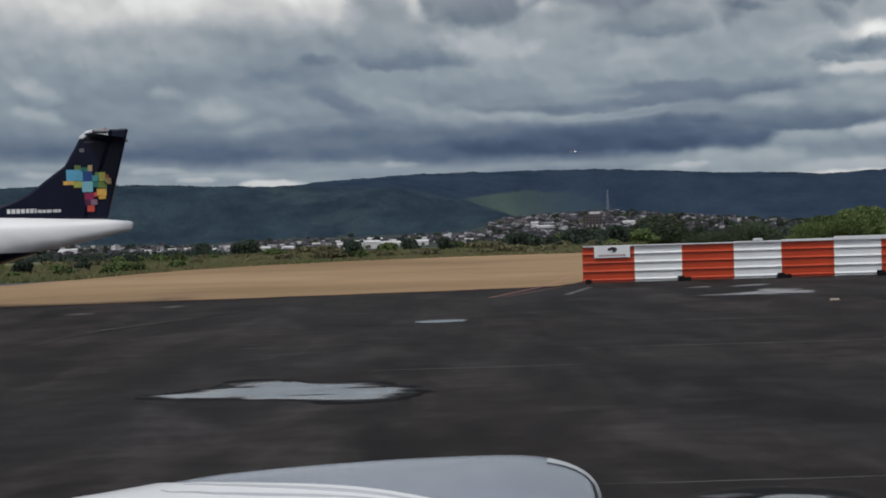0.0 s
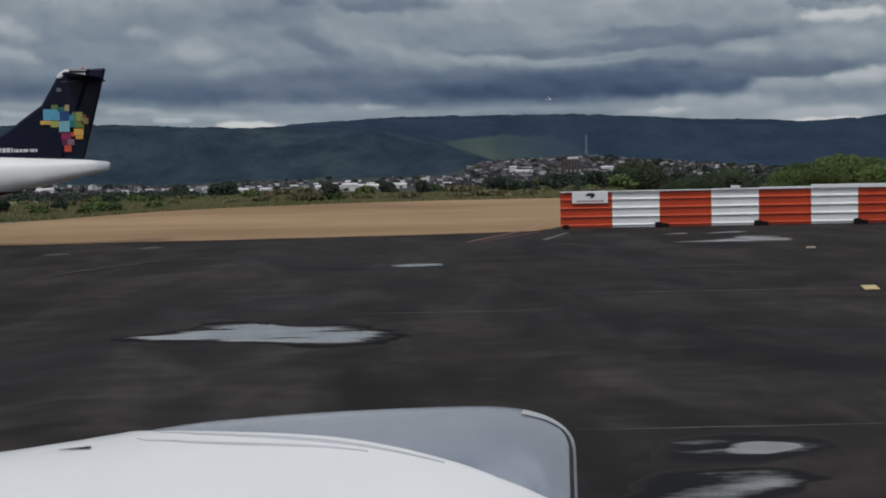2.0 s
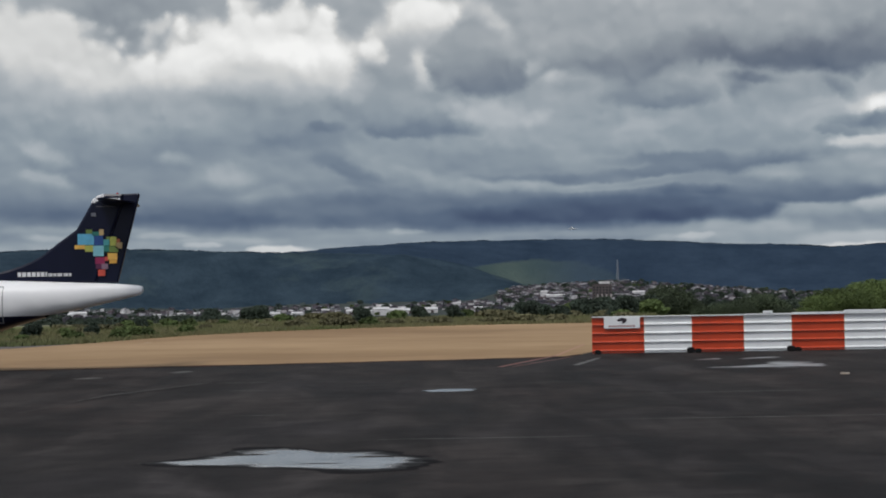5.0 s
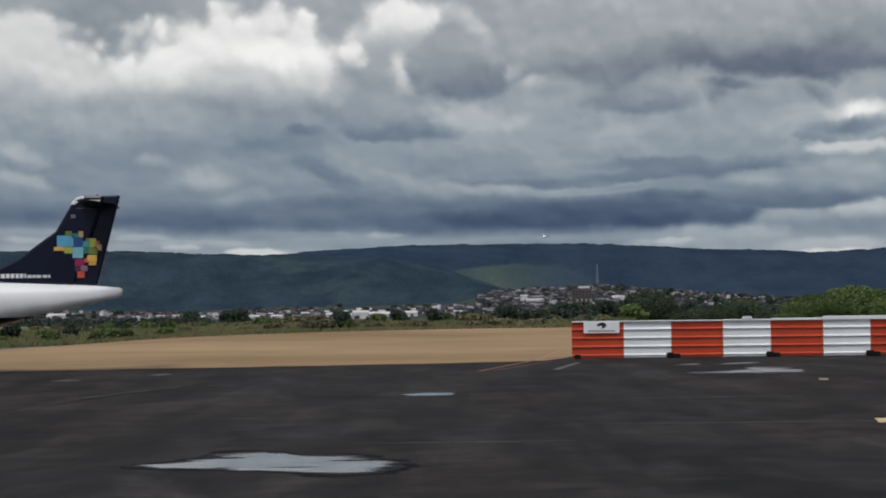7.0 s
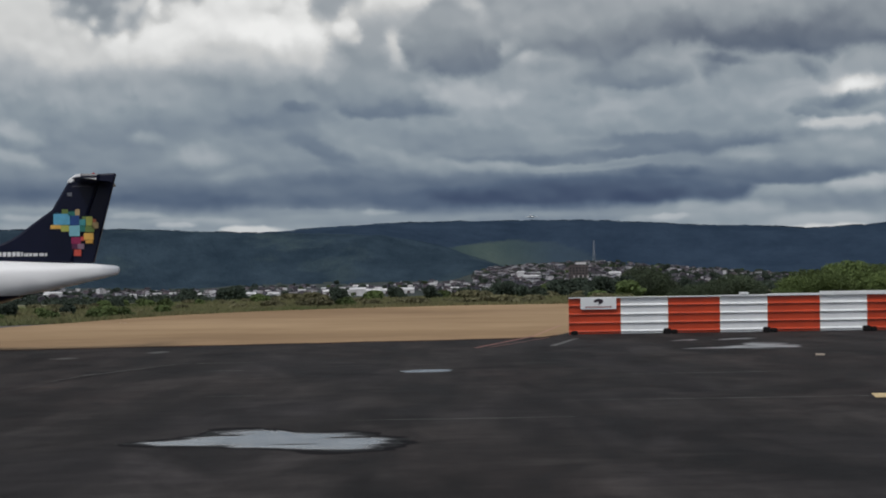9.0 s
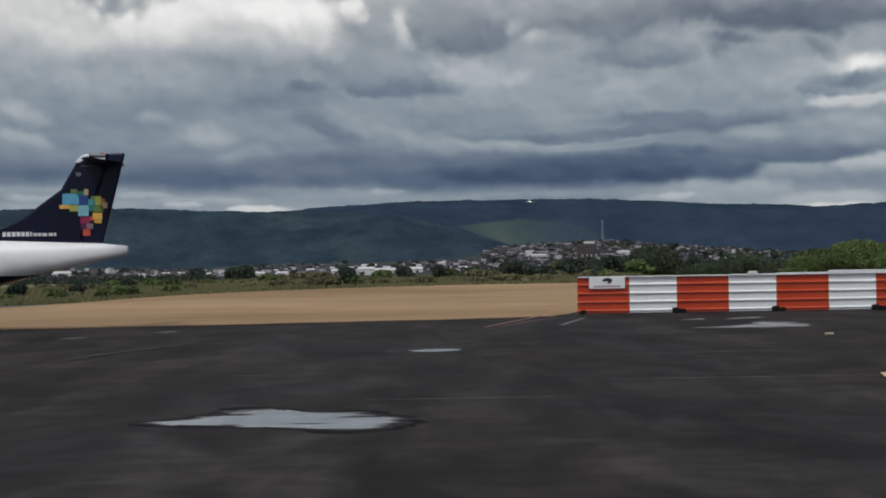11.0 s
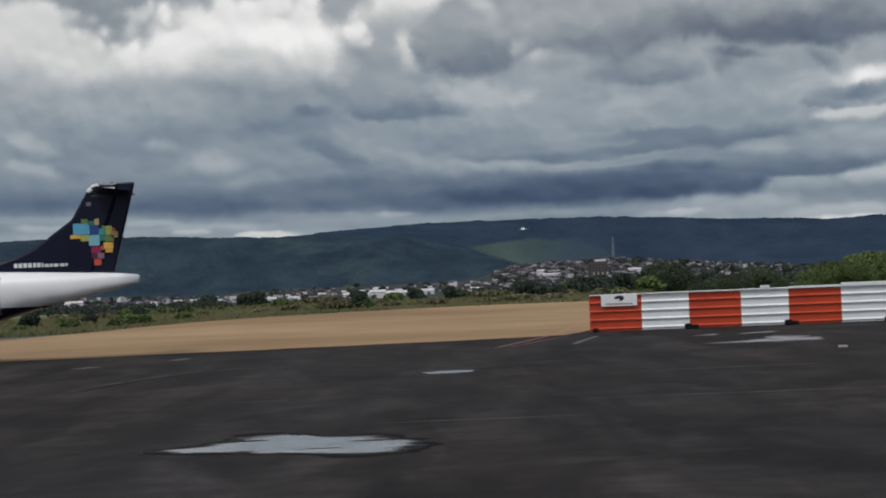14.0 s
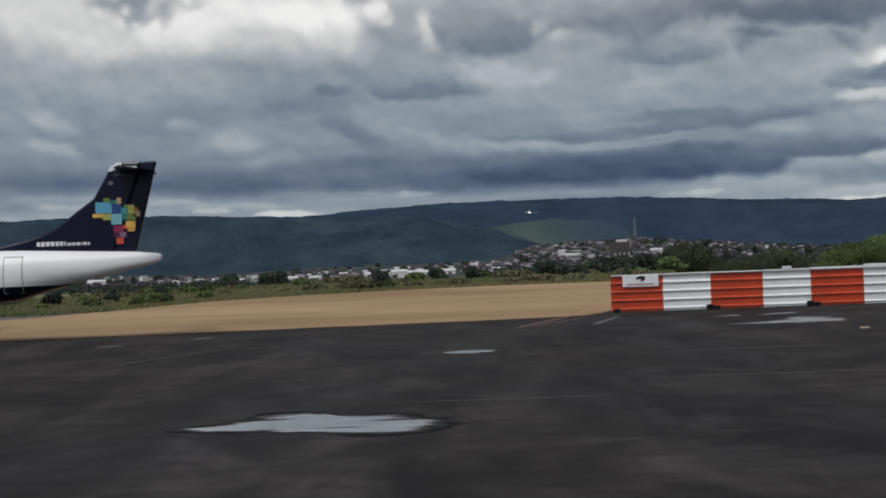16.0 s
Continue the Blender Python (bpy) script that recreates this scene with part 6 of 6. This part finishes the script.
def build_town():
    rnd = random.Random(77)
    used = set()
    kinds = [make_house(1, 9, 8, 3.2, "gable", "small plastered house with gabled tile roof"),
             make_house(2, 12, 9, 3.4, "hip", "low wide house with hipped tile roof"),
             make_house(3, 8, 9, 6.2, "gable", "two-storey plastered house with gabled roof"),
             make_house(4, 10, 10, 6.4, "flat", "two-storey house with flat roof and water tank"),
             make_house(5, 11, 10, 9.2, "flat", "three-storey flat-roofed block with water tank"),
             make_house(6, 7, 7, 3.0, "hip", "small square house with hipped roof")]
    placed = []

    def put(az, r, weights, group):
        x, y = polar(az, r)
        if any((x - a) ** 2 + (y - b) ** 2 < 50 for a, b in placed):
            return
        placed.append((x, y))
        k, size, turn = rnd.choices(range(6), weights)[0], rnd.uniform(0.5, 0.85), rnd.gauss(-az, 25)
        if len(placed) % 6 == 1:
            place(kinds[k], used, x, y, size, turn, 0.0, group)
        else:
            far.append((x, y, size, turn, rnd.uniform(7, 11), rnd.uniform(7, 9), rnd.choice((3.0, 3.2, 3.4, 6.0, 6.2))))

    far = []
    for _ in range(1700):
        az = 1.9 + abs(rnd.gauss(0, 1)) * 2.2 if rnd.random() < 0.5 else rnd.uniform(1.5, 15)
        r = rnd.uniform(1480, 2700)
        if az < 15 and not (4.6 < az < 5.7 and r < 1560):
            put(az, r, (4, 3, 3, 2, 1, 4), "houses on the town hill")
    for _ in range(420):
        az = rnd.uniform(-17.5, 2.0)
        r = rnd.uniform(1500, 2600)
        if not (-4.0 < az < -0.1 and r < 1750):
            put(az, r, (4, 4, 2, 2, 1, 4), "houses along the valley")
    # the rest of the town, walls and roofs in one
    bm = bmesh.new()
    for x, y, size, turn, w, d, h in far:
        m = Matrix.Translation((x, y, land(x, y))) @ pose(0, 0, 0, 0, 0, turn) @ Matrix.Scale(size, 4)
        n0 = len(bm.verts)
        box(bm, -w / 2, w / 2, -d / 2, d / 2, -3, h)
        f0 = len(bm.faces)
        e, top = 0.4, h + w * 0.17
        rv = [bm.verts.new(q) for q in ((-w / 2 - e, -d / 2 - e, h), (w / 2 + e, -d / 2 - e, h), (w / 2 + e, d / 2 + e, h), (-w / 2 - e, d / 2 + e, h), (0, -d / 2 - e, top), (0, d / 2 + e, top))]
        for f in ((0, 4, 5, 3), (4, 1, 2, 5), (0, 1, 4), (2, 3, 5), (3, 2, 1, 0)):
            bm.faces.new([rv[i] for i in f]).material_index = 1
        bm.verts.ensure_lookup_table()
        for q in bm.verts[n0:]:
            q.co = m @ q.co
    ob = part("town_houses", bm, (island_palette("town_walls_joined", HAZED_WALL_TONES), island_palette("town_roofs_joined", HAZED_ROOF_TONES)))
    tagged(ob, "crowded small houses with tiled roofs on the hill", "houses", kind="stuff")

    def shed(az, r, length, depth, height, label, lift=0.0):
        s = thing("warehouse")
        x, y = polar(az, r)
        s.matrix_basis = pose(x, y, land(x, y) + lift, 0, 0, -az + rnd.uniform(-4, 4))
        part("wall", boxes((-length / 2, length / 2, -depth / 2, depth / 2, -3, height)), WHITE_WALL, s)
        part("roof", prism([(-depth / 2 - 0.4, height), (0, height + depth * 0.13), (depth / 2 + 0.4, height), (depth / 2 + 0.4, height + 0.2), (0, height + depth * 0.13 + 0.22), (-depth / 2 - 0.4, height + 0.2)], -length / 2 - 0.3, length / 2 + 0.3), WHITE_WALL, s, "pale metal roof").rotation_euler = (0, 0, math.pi / 2)
        for k in range(int(length // 9)):
            xx = -length / 2 + 4.5 + k * 9
            part("loading_door", boxes((xx - 1.5, xx + 1.5, -depth / 2 - 0.06, -depth / 2 + 0.05, -0.5, 2.6)), BROWN_WALL, s)
        tagged(s, label, "warehouse")

    shed(-0.87, 1640, 19, 14, 3.6, "whitewashed warehouse at the foot of the valley town")
    shed(-1.75, 1620, 30, 14, 3.2, "long whitewashed warehouse with pale roof")
    shed(-2.50, 1560, 15, 14, 5.0, "tall whitewashed warehouse with pale roof")
    shed(-3.35, 1620, 20, 13, 3.4, "low whitewashed warehouse with pale roof")
    shed(-2.40, 1980, 18, 13, 4.0, "whitewashed warehouse above the valley road")
    shed(-6.25, 1470, 13, 10, 4.6, "small whitewashed warehouse among trees")
    shed(-5.40, 1500, 10, 10, 4.0, "short whitewashed warehouse among trees")
    shed(-8.0, 1560, 9, 9, 4.4, "small whitewashed hall among trees")
    shed(-12.8, 1780, 18, 12, 4.5, "low whitewashed warehouse behind the scrub")
    shed(3.15, 1820, 7, 9, 8.5, "white building below the town hill")
    shed(3.55, 1780, 20, 10, 4.6, "long white building below the town hill")
    shed(6.40, 1800, 13, 10, 6.0, "white building beside the brown block")
    
    for k in range(34):
        az = -16.8 + 18.0 * (k + 1.6 * rnd.random()) / 34
        shed(az, 1500 + 900 * rnd.random() ** 1.4, rnd.uniform(4, 9), rnd.uniform(5, 9), rnd.uniform(2.4, 5.0), "small whitewashed house in the valley town")

    # unfinished brown block with pale columns
    b = thing("apartment_block")
    x, y = polar(5.15, 1520)
    b.matrix_basis = pose(x, y, 3.5 - 1520 * math.tan(radians(0.96)), 0, 0, -5.2) @ Matrix.Scale(0.8, 4)
    part("wall", boxes((-11.2, 11.2, -8, 8, -6, 27.5)), BROWN_WALL, b)
    part("roof", boxes((-9.5, 9.5, -8.4, 8.4, 27.5, 28.6)), BROWN_WALL, b)
    part("tank_house", boxes((-3.0, 9.0, -5, 5, 28.6, 31.2)), WHITE_WALL, b, "white tank house on the roof")
    COLUMN = surface("weathered_column", (0.46, 0.42, 0.40), (0.32, 0.29, 0.29), 0.3, 2, 0.85)
    for k in range(4):
        xx = -5.0 + k * 5.0
        part("column", boxes((xx - 0.75, xx + 0.75, -9.4, -8.0, 0, 16.5)), COLUMN, b, "pale column")
    for f in range(8):
        for k in range(6):
            xx = -9.0 + k * 3.6
            part("window", boxes((xx - 0.9, xx + 0.9, -8.06, -7.9, 2 + f * 3.1, 3.5 + f * 3.1)), DARK_GLASS, b)
    tagged(b, "tall dark brown apartment block with pale columns", "apartment block")

    MAST_GREY = surface("galvanised_mast_steel", (0.34, 0.36, 0.38), (0.24, 0.26, 0.28), 0.5, 4, 0.5)
    m = thing("radio_mast")
    x, y = polar(5.69, 2700)
    base = land(x, y)
    m.matrix_basis = pose(x, y, base)
    top = 3.5 + 2700 * math.tan(radians(0.72)) - base
    for sx in (-1, 1):
        for sy in (-1, 1):
            part("leg", tube((sx * 1.9, sy * 1.9, -1), (sx * 0.6, sy * 0.6, top), 0.22, 0.16, 5), MAST_GREY, m)
    for k in range(12):
        z0, z1 = top * k / 12, top * (k + 1) / 12
        r0, r1 = 1.9 - 1.3 * k / 12, 1.9 - 1.3 * (k + 1) / 12
        part("lattice", join(tube((-r0, -r0, z0), (r1, -r1, z1), 0.11, n=4), tube((r0, -r0, z0), (-r1, -r1, z1), 0.11, n=4), tube((-r0, r0, z0), (r1, r1, z1), 0.11, n=4)), MAST_GREY, m)
    tagged(m, "pale lattice radio mast on the town hill", "radio mast")


build_town()


# ---- what moves ----


def motions():
    rows = []
    for t, az, el, d in ((0, 4.62, 2.07, 3600), (3, 4.36, 1.94, 3570), (5.5, 4.11, 1.80, 3545), (8, 3.72, 1.66, 3520), (11, 3.22, 1.38, 3490), (12.5, 2.93, 1.22, 3470), (14, 2.62, 1.13, 3440), (16, 2.10, 1.04, 3400)):
        x, y = d * math.sin(radians(az)), d * math.cos(radians(az))
        rows.append((t, pose(x, y, 3.5 + d * math.tan(radians(el)), -12, 0, -14)))
    walk(landing_airliner, rows)
    # the fly darts across close to the window
    walk(fly, [(0, pose(-1.60, 0.50, 3.50)), (11.2, pose(-1.50, 0.55, 3.53)), (11.4, pose(-0.563, 0.866, 3.569)), (11.5, pose(-0.2905, 0.9726, 3.5927)),
               (11.6, pose(0.2166, 0.956, 3.6235)), (11.8, pose(1.60, 1.20, 3.80)), (16, pose(9.0, 6.0, 5.0))])
    # the clouds drift slowly
    walk(sky_backdrop, [(0, pose(0, 0, 0, 0, 0, -0.17)), (8, pose(0, 0, 0, 0, 0, 0.04)), (16, pose(0, 0, 0, 0, 0, 0.23))])


motions()
